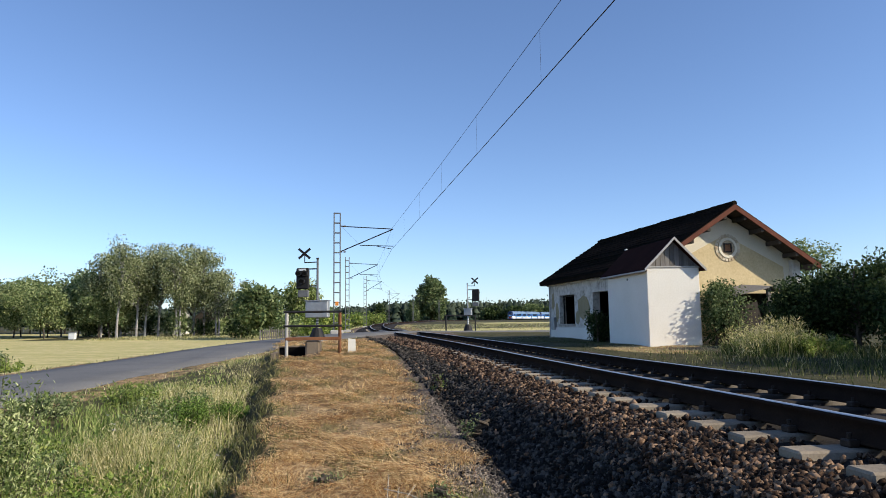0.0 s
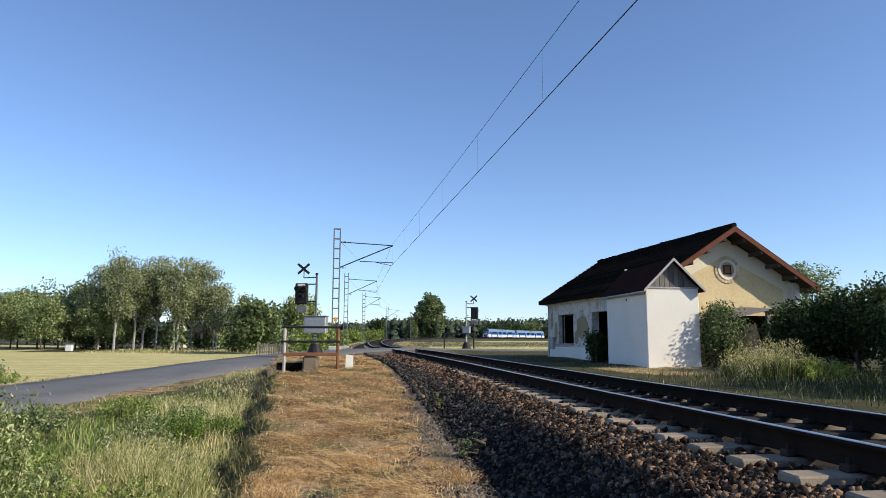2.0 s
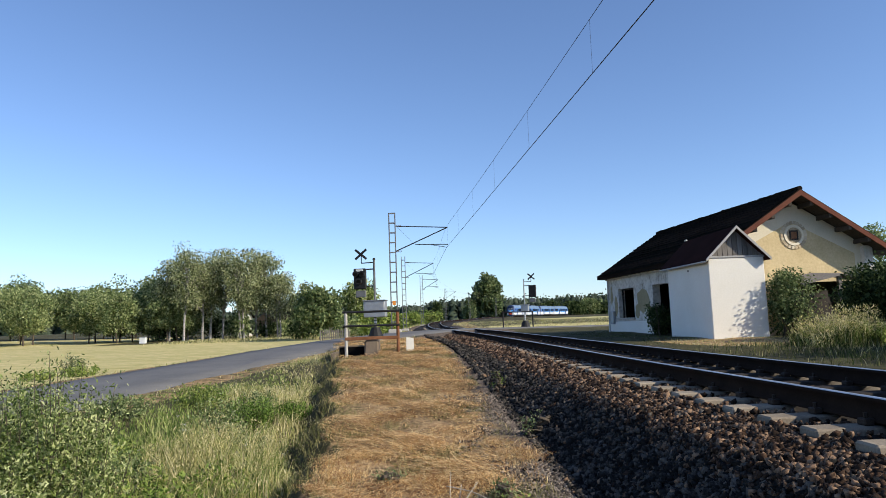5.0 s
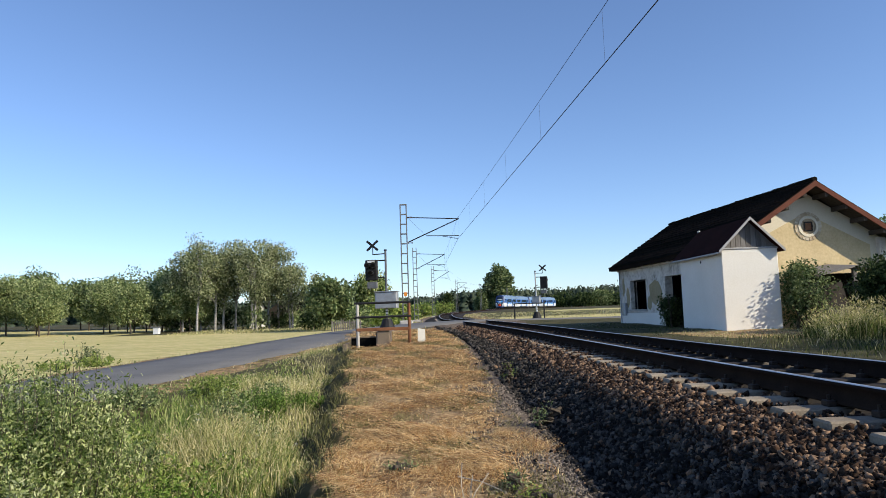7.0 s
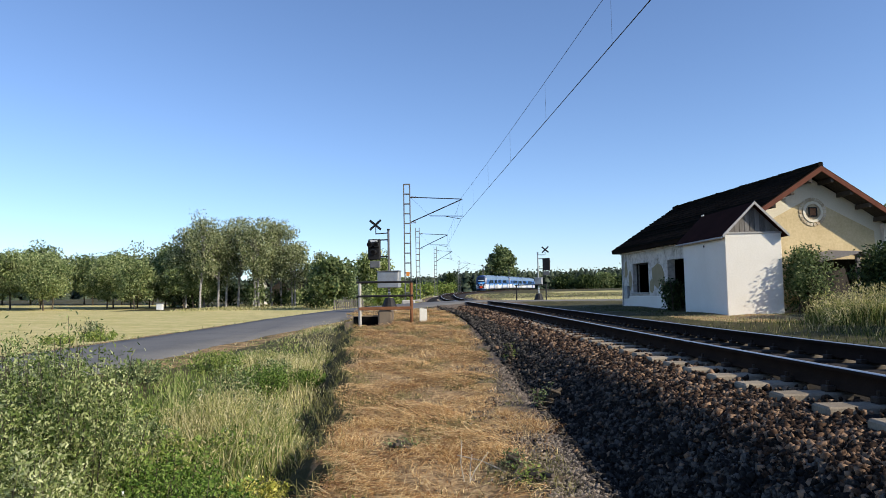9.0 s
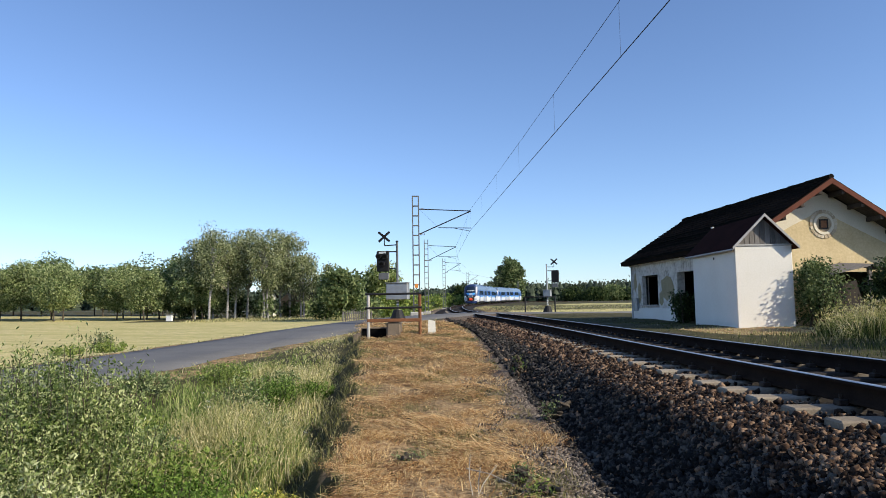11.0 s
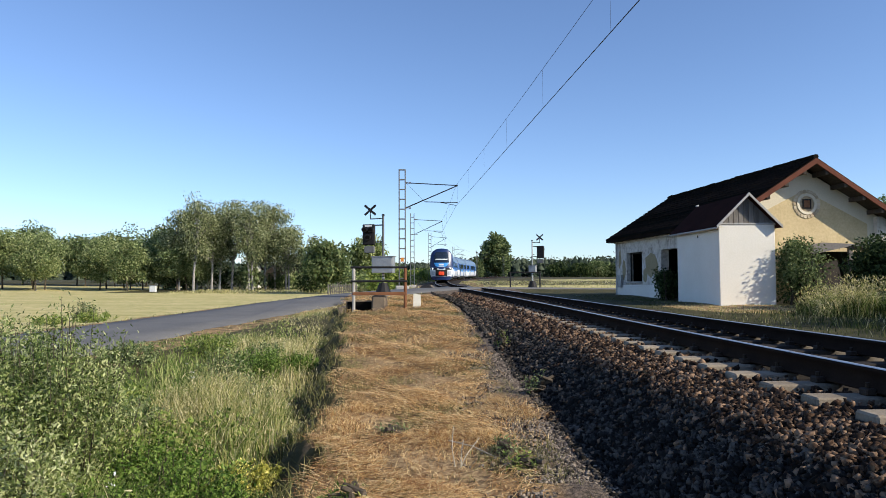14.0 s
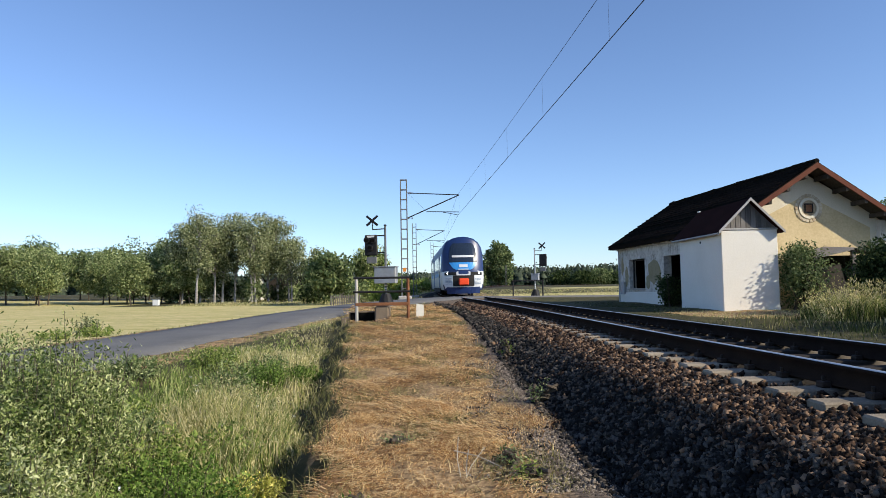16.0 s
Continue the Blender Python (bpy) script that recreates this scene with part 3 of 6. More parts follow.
def scatter_stones():
    IV, IF = block_arrays()
    D, Y, S = [], [], []
    for y0, y1, per, size in ((2.5, 7, 1500, 0.022), (7, 13, 1000, 0.024), (13, 24, 400, 0.033), (24, 40, 140, 0.045)):
        n = int((y1 - y0) * 1.35 * per)
        D.append(rng.uniform(-2.72, -1.28, n))
        Y.append(rng.uniform(y0, y1, n))
        S.append(size * rng.uniform(0.7, 1.5, n))
        n2 = int((y1 - y0) * 430)
        D.append(rng.uniform(-1.3, 1.9, n2))
        Y.append(rng.uniform(y0, y1, n2))
        S.append(size * rng.uniform(0.7, 1.2, n2))
    n = 400          # strays at the foot
    D.append(-2.6 - np.abs(rng.normal(0, 0.22, n)))
    Y.append(rng.uniform(3, 20, n))
    S.append(rng.uniform(0.012, 0.03, n))
    n = 42000        # fine gravel along the foot
    D.append(-2.55 - np.abs(rng.normal(0, 0.36, n)))
    Y.append(3 + 10 * rng.random(n) ** 1.4)
    S.append(rng.uniform(0.007, 0.02, n))
    d, y, s = map(np.concatenate, (D, Y, S))
    off = np.abs((y + 8.325) % 0.65 - 0.325)      # distance from the nearest sleeper's middle
    keep = ~((np.abs(np.abs(d) - GAUGE) < 0.11) | (np.abs(d) < 1.34) & (off < 0.15))
    d, y, s = d[keep], y[keep], s[keep]
    x = centre_x(y) + d
    z = np.where(d < -2.6, path_z(y), bed_z(d, y)) + s * rng.uniform(0.0, 0.55, len(s)) + np.where((np.abs(d) > 0.85) & (np.abs(d) < 1.22), 0.02, np.where(np.abs(d) < 0.85, -0.01, 0))
    n = len(s)
    R = random_rot(n)
    sc = s[:, None] * rng.uniform(0.38, 1.35, (n, 3))
    V = (IV[None] + rng.uniform(-0.38, 0.38, (n, 8, 3))) * sc[:, None]
    V = np.einsum("nij,nkj->nki", R, V) + np.stack([x, y, z], -1)[:, None]
    F = IF[None] + (np.arange(n) * 8)[:, None, None]
    near = np.argsort(y + np.where(d < -1.4, 0, 100) + np.where(d < -2.62, 100, 0))[:280]
    rest = np.ones(n, bool)
    rest[near] = False
    fine = (d < -2.62) & (s < 0.0205)
    # Picks the brown stones, painted lighter where the sunlit shoulder lies.
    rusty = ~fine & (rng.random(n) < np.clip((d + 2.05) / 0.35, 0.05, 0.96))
    for pick, nm, mt, label in ((rest & rusty, "shoulder_stones", "stone_lit", "brown crushed stones beside the rails, coloured lighter as if sunlit"),
                                (rest & ~rusty & ~fine, "ballast_stones", "stone", "grey crushed stones on the ballast slope, coloured darker for its shade"),
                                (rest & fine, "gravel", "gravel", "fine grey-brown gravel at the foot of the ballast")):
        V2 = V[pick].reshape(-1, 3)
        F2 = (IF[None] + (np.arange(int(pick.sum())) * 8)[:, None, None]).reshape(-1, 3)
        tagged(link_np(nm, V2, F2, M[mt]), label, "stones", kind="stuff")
    bed = bpy.data.objects["ballast_bed_near"]
    shapes = [(IV + rng.uniform(-0.38, 0.38, (8, 3))) * rng.uniform(0.6, 1.3, 3) for _ in range(10)]
    first = []
    for i, k in enumerate(near):
        if i < 10:
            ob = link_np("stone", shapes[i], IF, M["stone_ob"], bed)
            first.append(ob)
        else:
            ob = new("stone", first[i % 10].data)
            ob.parent = bed
        ob.matrix_world = Matrix.LocRotScale((x[k], y[k], z[k]), Matrix(R[k].tolist()).to_quaternion(), [float(s[k])] * 3)


scatter_stones()


# ---- the abandoned house and its annex ----
def wall_with_holes(u0, u1, z0, z1, holes, axis, w0, w1):
    """A thick wall from u0 to u1, with rectangular holes (ua, ub, za, zb), pieced from blocks."""
    bm = bmesh.new()
    us = sorted({u0, u1, *[h[0] for h in holes], *[h[1] for h in holes]})
    for a, b in zip(us[:-1], us[1:]):
        spans = [(z0, z1)]
        for h in holes:
            if h[0] <= a + 1e-6 and h[1] >= b - 1e-6:
                spans = [q for lo, hi in spans for q in ((lo, min(hi, h[2])), (max(lo, h[3]), hi)) if q[1] - q[0] > 1e-4]
        for lo, hi in spans:
            if axis == "x":
                add_box(bm, (a, w0, lo), (b, w1, hi))
            else:
                add_box(bm, (w0, a, lo), (w1, b, hi))
    bmesh.ops.remove_doubles(bm, verts=bm.verts[:], dist=1e-4)
    return bm


def slope_slab(p0, p1, q1, q0, t):
    """A roof slab through four corners, t thick downwards along z."""
    bm = bmesh.new()
    a = [bm.verts.new(p) for p in (p0, p1, q1, q0)]
    b = [bm.verts.new((p[0], p[1], p[2] - t)) for p in (p0, p1, q1, q0)]
    bm.faces.new(a)
    bm.faces.new(b[::-1])
    for i in range(4):
        j = (i + 1) % 4
        bm.faces.new((a[j], a[i], b[i], b[j]))
    bmesh.ops.recalc_face_normals(bm, faces=bm.faces[:])
    return bm


HX, HY, HROT = 11.15, 25.0, 4.0        # near corner on the track side, turn in degrees
HW, HL = 6.2, 11.75                     # width, length
H0, HE, HR = 0.62, 3.95, 5.95          # base, eave and ridge


def build_house():
    hs = tagged(empty("old_house", pose(HX, HY, 0, 0, 0, HROT)), "abandoned plastered house with peeling walls and dark tiled gable roof", "house")
    t = 0.35
    holes = [(8.2, 10.25, 1.55, 3.0), (3.3, 5.95, 0.75, 2.98)]
    side = part("side_wall", wall_with_holes(0.004, HL, H0, HE, holes, "y", 0, t), M["plaster_old"], hs, "peeling grey-white plaster wall with empty window")
    part("far_side_wall", box((HW - t, 0, H0), (HW, HL, HE)), M["plaster_old"], hs)
    part("back_wall", prism([(t, H0), (HW - t, H0), (HW - t, HE), (HW / 2, HR - 0.3), (t, HE)], "y", HL - t, HL), M["plaster_old"], hs)
    gb = 0.2          # the gable's face lies this far behind the corner
    g = part("gable_wall", prism([(0, H0), (HW, H0), (HW, HE), (HW / 2, HR - 0.22), (0, HE)], "y", gb - 0.004, t), M["gable_cream"], hs, "cream plaster gable wall in low sun")
    # the raised ochre field within the pale border
    m = 0.62
    k = (HR - 0.22 - HE) / (HW / 2)
    part("ochre_field", prism([(m, H0 + 0.4), (HW - m, H0 + 0.4), (HW - m, HE + k * m - 0.62), (HW / 2, HR - 0.22 - 0.80), (m, HE + k * m - 0.62)], "y", gb - 0.03, gb), M["plaster_ochre"], g, "ochre plaster panel")
    # round window with a toothed brick ring
    rc = (HW / 2 + 0.08, 4.42)
    # Flat disc; only its dimmed colour gives the recess its shade.
    bm = bmesh.new()
    bmesh.ops.create_circle(bm, cap_ends=True, segments=24, radius=0.29, matrix=Matrix.Translation((rc[0], gb - 0.045, rc[1])) @ Matrix.Rotation(math.pi / 2, 4, "X"))
    part("round_window_recess", bm, M["recess"], g)
    bq = bmesh.new()
    for i in range(16):
        a0, a1 = 2 * math.pi * i / 16, 2 * math.pi * (i + 1) / 16
        ps = [(rc[0] + r * math.cos(a), rc[1] + r * math.sin(a)) for r, a in ((0.30, a0), (0.40, a0), (0.40, a1), (0.30, a1))]
        add_prism(bq, ps, "y", gb - 0.08, gb - 0.03)
    ring = part("round_window_frame", bq, M["gable_cream"], g)
    for i in range(22):
        a = 2 * math.pi * i / 22
        mm = Matrix.Translation((rc[0] + 0.475 * math.cos(a), 0, rc[1] + 0.475 * math.sin(a))) @ Matrix.Rotation(-a, 4, "Y")
        part("brick", box((-0.06, gb - 0.06, -0.058), (0.06, gb - 0.03, 0.058), 0.008, mm), M["brick"], ring)
    cross = bmesh.new()
    for a0, a1, b0, b1 in ((-0.17, 0.17, 0.13, 0.18), (-0.17, 0.17, -0.18, -0.13), (-0.17, -0.12, -0.13, 0.13), (0.12, 0.17, -0.13, 0.13)):
        add_box(cross, (rc[0] + a0, gb - 0.075, rc[1] + b0), (rc[0] + a1, gb - 0.047, rc[1] + b1))
    part("round_window_frame", cross, M["dark_wood"], g)
    part("round_window_infill", box((rc[0] - 0.12, gb - 0.056, rc[1] - 0.13), (rc[0] + 0.12, gb - 0.047, rc[1] + 0.13)), M["old_brick"], g)
    # peeling plaster: plinth, quoin strip and bare patches on the track side
    part("plinth", box((-0.05, 5.97, H0), (-0.002, HL + 0.04, H0 + 0.75), 0.02), M["plaster_white"], side, "whitewashed plinth")
    part("cornice", box((-0.14, 0.02, HE - 0.42), (-0.002, HL, HE - 0.12), 0.03), M["plaster_old"], side)
    for a, b, z0, z1 in ((6.3, 7.9, 1.75, 3.0), (7.5, 8.1, 1.5, 2.2), (10.4, 10.9, 1.6, 2.7), (11.0, 11.4, 2.2, 3.2), (6.2, 6.8, 1.4, 2.2)):
        cy, cz, ry, rz = (a + b) / 2, (z0 + z1) / 2, (b - a) / 2, (z1 - z0) / 2
        pts = [(cy + ry * rng.uniform(0.7, 1.15) * math.cos(q * math.pi / 6), cz + rz * rng.uniform(0.7, 1.15) * math.sin(q * math.pi / 6)) for q in range(12)]
        part("bare_patch", prism(pts, "x", -0.012, -0.002), M["plaster_green"], side, "olive-brown patch of bare old plaster")
    part("window_sill", box((-0.12, 8.1, 1.47), (0.05, 10.35, 1.55), 0.01), M["concrete"], side)
    fr = bmesh.new()
    add_box(fr, (0.2, 8.2, 1.55), (0.26, 8.28, 3.0))
    add_box(fr, (0.2, 10.17, 1.55), (0.26, 10.25, 3.0))
    add_box(fr, (0.2, 8.28, 2.92), (0.26, 10.17, 3.0))
    part("window_frame", fr, M["dark_wood"], side)
    part("inner_back_wall", box((t + 0.01, HL - t - 0.1, H0 + 0.11), (t + 3.39, HL - t - 0.02, HE - 0.01)), M["dark"], hs)
    part("floor_inside", box((t, t, H0), (HW - t, HL - t, H0 + 0.1)), M["dark"], hs)
    part("inner_wall", box((t + 3.4, t, H0), (t + 3.5, HL - t, HE)), M["dark"], hs)
    meter = part("meter_cabinet", box((-0.16, 10.75, 1.25), (-0.002, 11.2, 1.9), 0.02), M["galv"], side, "grey metal meter box on the wall")
    pb = tube((-0.08, 11.55, H0), (-0.08, 11.55, HE), 0.035)
    part("downpipe", pb, M["galv"], side)
    # roof
    ov, og, of, th = 0.45, 0.6, 0.3, 0.16
    sl = (HR - HE) / (HW / 2)
    ez = HE - sl * ov
    mid = HW / 2
    for nm, ex in (("roof_slope", -ov), ("roof_slope", HW + ov)):
        r = part(nm, slope_slab((mid, -og, HR + 0.1), (mid, HL + of, HR + 0.1), (ex, HL + of, ez + 0.1), (ex, -og, ez + 0.1), th), M["tile"], hs, "dark weathered tile roof")
        # tile courses
        n = 15
        for i in range(n):
            u0, u1 = i / n, (i + 1.15) / n
            xa, xb = mid + (ex - mid) * u0, mid + (ex - mid) * min(u1, 1.02)
            za, zb = HR + 0.1 + (ez - HR) * u0, HR + 0.1 + (ez - HR) * min(u1, 1.02)
            if ex > 0:
                continue
            bt = bmesh.new()
            segs = 34
            prev = None
            for j in range(segs):
                y0 = -og + (HL + og + of) * j / segs
                y1 = y0 + (HL + og + of) / segs - 0.015
                w = 0.012 * rng.normal()
                vs = [bt.verts.new(p) for p in ((xa, y0, za + 0.012), (xa, y1, za + 0.012), (xb, y1, zb + 0.05 + w), (xb, y0, zb + 0.05 + w))]
                vb = [bt.verts.new((v.co.x, v.co.y, v.co.z - 0.03)) for v in vs[2:]]
                bt.faces.new(vs)
                bt.faces.new((vs[2], vs[3], vb[1], vb[0]))
            part("tile_course", bt, M["tile"], r)
    rb = bmesh.new()
    for i in range(34):
        y0 = -og + i * (HL + og + of) / 34
        add_tube(rb, (mid, y0, HR + 0.11), (mid, y0 + 0.4, HR + 0.13 + 0.012 * rng.normal()), 0.1, 0.085, 8)
    part("ridge_tiles", rb, M["tile"], hs)
    for ex in (-ov, HW + ov):
        part("bargeboard", slope_slab((mid, -og - 0.03, HR + 0.06), (mid, -og + 0.02, HR + 0.06), (ex, -og + 0.02, ez + 0.06), (ex, -og - 0.03, ez + 0.06), 0.2), M["bargeboard"], hs, "red-brown wooden bargeboard")
        part("soffit", slope_slab((mid, -og + 0.03, HR - 0.07), (mid, gb - 0.01, HR - 0.07), (ex, gb - 0.01, ez - 0.07), (ex, -og + 0.03, ez - 0.07), 0.03), M["dark_wood"], hs)
        for j in range(5):
            u = 0.12 + j * 0.2
            xx, zz = mid + (ex - mid) * u, HR + (ez - HR) * u
            part("purlin_end", box((xx - 0.07, -og + 0.02, zz - 0.26), (xx + 0.07, gb, zz - 0.1), 0.01), M["dark_wood"], hs)
    # broken rafter tails under the eave
    for j in range(18):
        y = 3.4 + j * 0.5
        part("rafter_tail", box((-ov + 0.05, y - 0.05, ez - 0.05 - 0.02), (0.02, y + 0.05, ez + 0.06)), M["dark_wood"], hs)


build_house()


def build_annex():
    x0, x1, y0, y1 = 10.16, 12.12, 23.5, 27.4
    z0, ze, zp = 0.6, 3.55, 4.52
    an = tagged(empty("annex", pose(0, 0, 0)), "small smooth white plastered annex with boarded gable on old house", "outbuilding")
    part("wall", box((x0, y0, z0), (x1, y1, ze), 0.02), M["plaster_white"], an, "smooth white rendered walls")
    mid = (x0 + x1) / 2
    # boarded gable
    n = 11
    back = part("gable", prism([(x0 + 0.05, ze + 0.004), (x1 - 0.05, ze + 0.004), (mid, zp - 0.06)], "y", y0 + 0.06, y0 + 0.12), M["dark_wood"], an)
    for i in range(n):
        a, b = x0 + (x1 - x0) * i / n + 0.008, x0 + (x1 - x0) * (i + 1) / n - 0.008
        def top(x):
            return ze + (zp - ze) * (1 - abs(x - mid) / (mid - x0)) - 0.03
        pts = [(a, ze + 0.02), (b, ze + 0.02), (b, max(top(b), ze + 0.03))] + ([(mid, top(mid))] if a < mid < b else []) + [(a, max(top(a), ze + 0.03))]
        part("board", prism(pts, "y", y0 + 0.02, y0 + 0.058 + 0.004 * (i % 2)), M["old_wood"], back)
    part("string_course", box((x0 - 0.02, y0 - 0.03, ze - 0.05), (x1 + 0.02, y0 + 0.1, ze + 0.012), 0.008), M["grey_paint"], an)
    ov, of, sl = 0.16, 0.22, (zp - ze) / ((x1 - x0) / 2)
    for ex in (x0 - ov, x1 + ov):
        ez = ze - sl * ov
        part("roof_slope", slope_slab((mid, y0 - of, zp + 0.06), (mid, y1 + 0.4, zp + 0.06), (ex, y1 + 0.4, ez + 0.06), (ex, y0 - of, ez + 0.06), 0.07), M["sheet"], an, "dark red sheet-metal roof")
        part("bargeboard", slope_slab((mid, y0 - of - 0.03, zp + 0.07), (mid, y0 - of, zp + 0.07), (ex, y0 - of, ez + 0.07), (ex, y0 - of - 0.03, ez + 0.07), 0.1), M["grey_paint"], an, "pale grey painted bargeboard")
    part("gutter", tube((x0 - ov - 0.03, y0 - of, ze - sl * ov - 0.02), (x0 - ov - 0.03, y1 + 0.3, ze - sl * ov - 0.0), 0.035), M["grey_paint"], an)
    part("ridge_cap", tube((mid, y1 + 0.25, zp + 0.08), (mid, y1 + 0.43, zp + 0.08), 0.035), M["white_metal"], an)
    part("vent_hole", tube((x0 - 0.01, 25.3, 3.2), (x0 + 0.02, 25.3, 3.2), 0.05), M["dark"], an)


build_annex()


def build_shed():
    """The open lean-to between the bushes."""
    sh = tagged(empty("shed", pose(14.5, 23.9, 0.62)), "collapsed grey wooden lean-to shed among bushes", "shed")
    part("roof", slope_slab((-1.2, -0.6, 1.9), (-1.2, 1.2, 2.1), (0.2, 1.2, 2.35), (0.2, -0.6, 2.2), 0.06), M["old_wood"], sh)
    part("roof", slope_slab((0.2, -0.6, 2.2), (0.2, 1.2, 2.35), (1.7, 1.2, 2.1), (1.7, -0.6, 1.85), 0.06), M["old_wood"], sh, "pale weathered sheet roof")
    part("back_wall", box((-1.1, 1.0, 0), (1.6, 1.06, 2.0)), M["dark_wood"], sh)
    for x in (-1.1, 0.2, 1.55):
        part("post", box((x - 0.06, -0.5, 0), (x + 0.06, -0.38, 1.85 if x != 0.2 else 2.15)), M["old_wood"], sh)
    part("leaning_panel", box((-1.35, -0.72, 0.5), (-0.1, -0.68, 1.6), 0, Matrix.Translation((0, 0, 0.1)) @ Matrix.Rotation(radians(-12), 4, "Y")), M["dark_wood"], sh)


build_shed()


# ---- overhead line ----
MASTS = [(-1.25, 43.5), (-1.05, 74.0), (1.2, 109.0), (7.3, 163.0), (16.2, 205.0), (29.5, 252.0)]


def mast_wire(i):
    """Place of the contact wire at mast i, with its zigzag."""
    x, y = MASTS[i]
    return centre_x(y) + (-0.78, -0.1, 0.3, -0.2, 0.25, -0.2)[i], y, float(rail_z(np.array(y))) + (5.15 if i == 0 else 5.35)


def build_mast(i):
    x, y = MASTS[i]
    z0 = float(ground_z(np.array([x]), np.array([y]))[0])
    zr = float(rail_z(np.array(y)))
    ht = zr + 7.45 - z0
    ms = tagged(empty("catenary_mast", pose(x, y, z0)), "grey lattice steel mast carrying the overhead line", "mast", "catenary masts")
    w = 0.19
    part("foundation", box((-0.4, -0.4, -0.3), (0.4, 0.4, 0.25), 0.05), M["concrete"], ms)
    for sx in (-1, 1):
        part("leg", box((sx * w - 0.036, -0.07, 0), (sx * w + 0.036, 0.07, ht), 0.01), M["mast"], ms)
    n = int(ht / 0.62)
    for k in range(n):
        zz = 0.7 + k * 0.62
        if zz < ht:
            part("batten", box((-w, -0.075, zz - 0.034), (w, 0.075, zz + 0.034)), M["mast"], ms)
    if i == 0:
        part("warning_plate", box((-0.1, -0.11, 1.75), (0.1, -0.085, 2.0)), M["orange"], ms)
    wx, wy, wz = mast_wire(i)
    rx, cz = wx - x, wz - z0
    top = part("cantilever", tube((w, 0, cz + 1.45), (rx + 0.1, 0, cz + 1.28), 0.03), M["black"], ms)
    part("stay_tube", tube((w, 0, cz - 0.15), (rx + 0.1, 0, cz + 1.28), 0.035), M["black"], top)
    part("steady_arm", tube((rx * 0.42, 0, cz + 0.25), (rx + 0.1, 0, cz + 0.2), 0.025), M["black"], top)
    part("registration_arm", tube((rx * 0.72, 0, cz + 0.2), (rx, 0, cz + 0.02), 0.018), M["black"], top)
    for zz in (cz + 1.45, cz - 0.15):
        bm = bmesh.new()
        for q in range(4):
            add_tube(bm, (w + 0.08 + q * 0.08, 0, zz), (w + 0.12 + q * 0.08, 0, zz), 0.07, 0.05, 10)
        part("insulator", bm, M["bark"], top)
    part("stay_wire", tube((w + 0.1, 0, cz + 1.4), (rx * 0.42, 0, cz + 0.25), 0.006, seg=4), M["wire"], top)


for _i in range(len(MASTS)):
    build_mast(_i)


def wire_mesh(name, P, r, parent):
    k = 6
    o = strip(name, np.array([tuple(p) for p in P]), [r * math.cos(2 * math.pi * i / k) for i in range(k)], [r * math.sin(2 * math.pi * i / k) for i in range(k)], M["wire"], close=True)
    o.parent = parent
    return o


def build_wires():
    ol = tagged(empty("overhead_line"), "dark overhead contact wire and messenger wire with droppers", "overhead line")
    pts = [mast_wire(i) for i in range(len(MASTS))]
    first = (4.78, -9.0, 6.463)
    pts = [first] + pts
    for k, (a, b) in enumerate(zip(pts[:-1], pts[1:])):
        a, b = Vector(a), Vector(b)
        n = 14
        cw = [a.lerp(b, u / n) for u in range(n + 1)]
        sag = 0.2
        mw = [a.lerp(b, u / n) + Vector((0, 0, 1.3 - sag * 4 * (u / n) * (1 - u / n))) for u in range(n + 1)]
        wire_mesh("contact_wire", cw, 0.0095, ol)
        wire_mesh("messenger_wire", mw, 0.0062, ol)
        if k < 3:
            L = (b - a).length
            for q in np.arange(4.5, L, 5.9):
                u = q / L
                p = a.lerp(b, u)
                part("dropper", tube(p, p + Vector((0, 0, 1.3 - sag * 4 * u * (1 - u))), 0.0025, seg=4), M["wire"], ol)


build_wires()


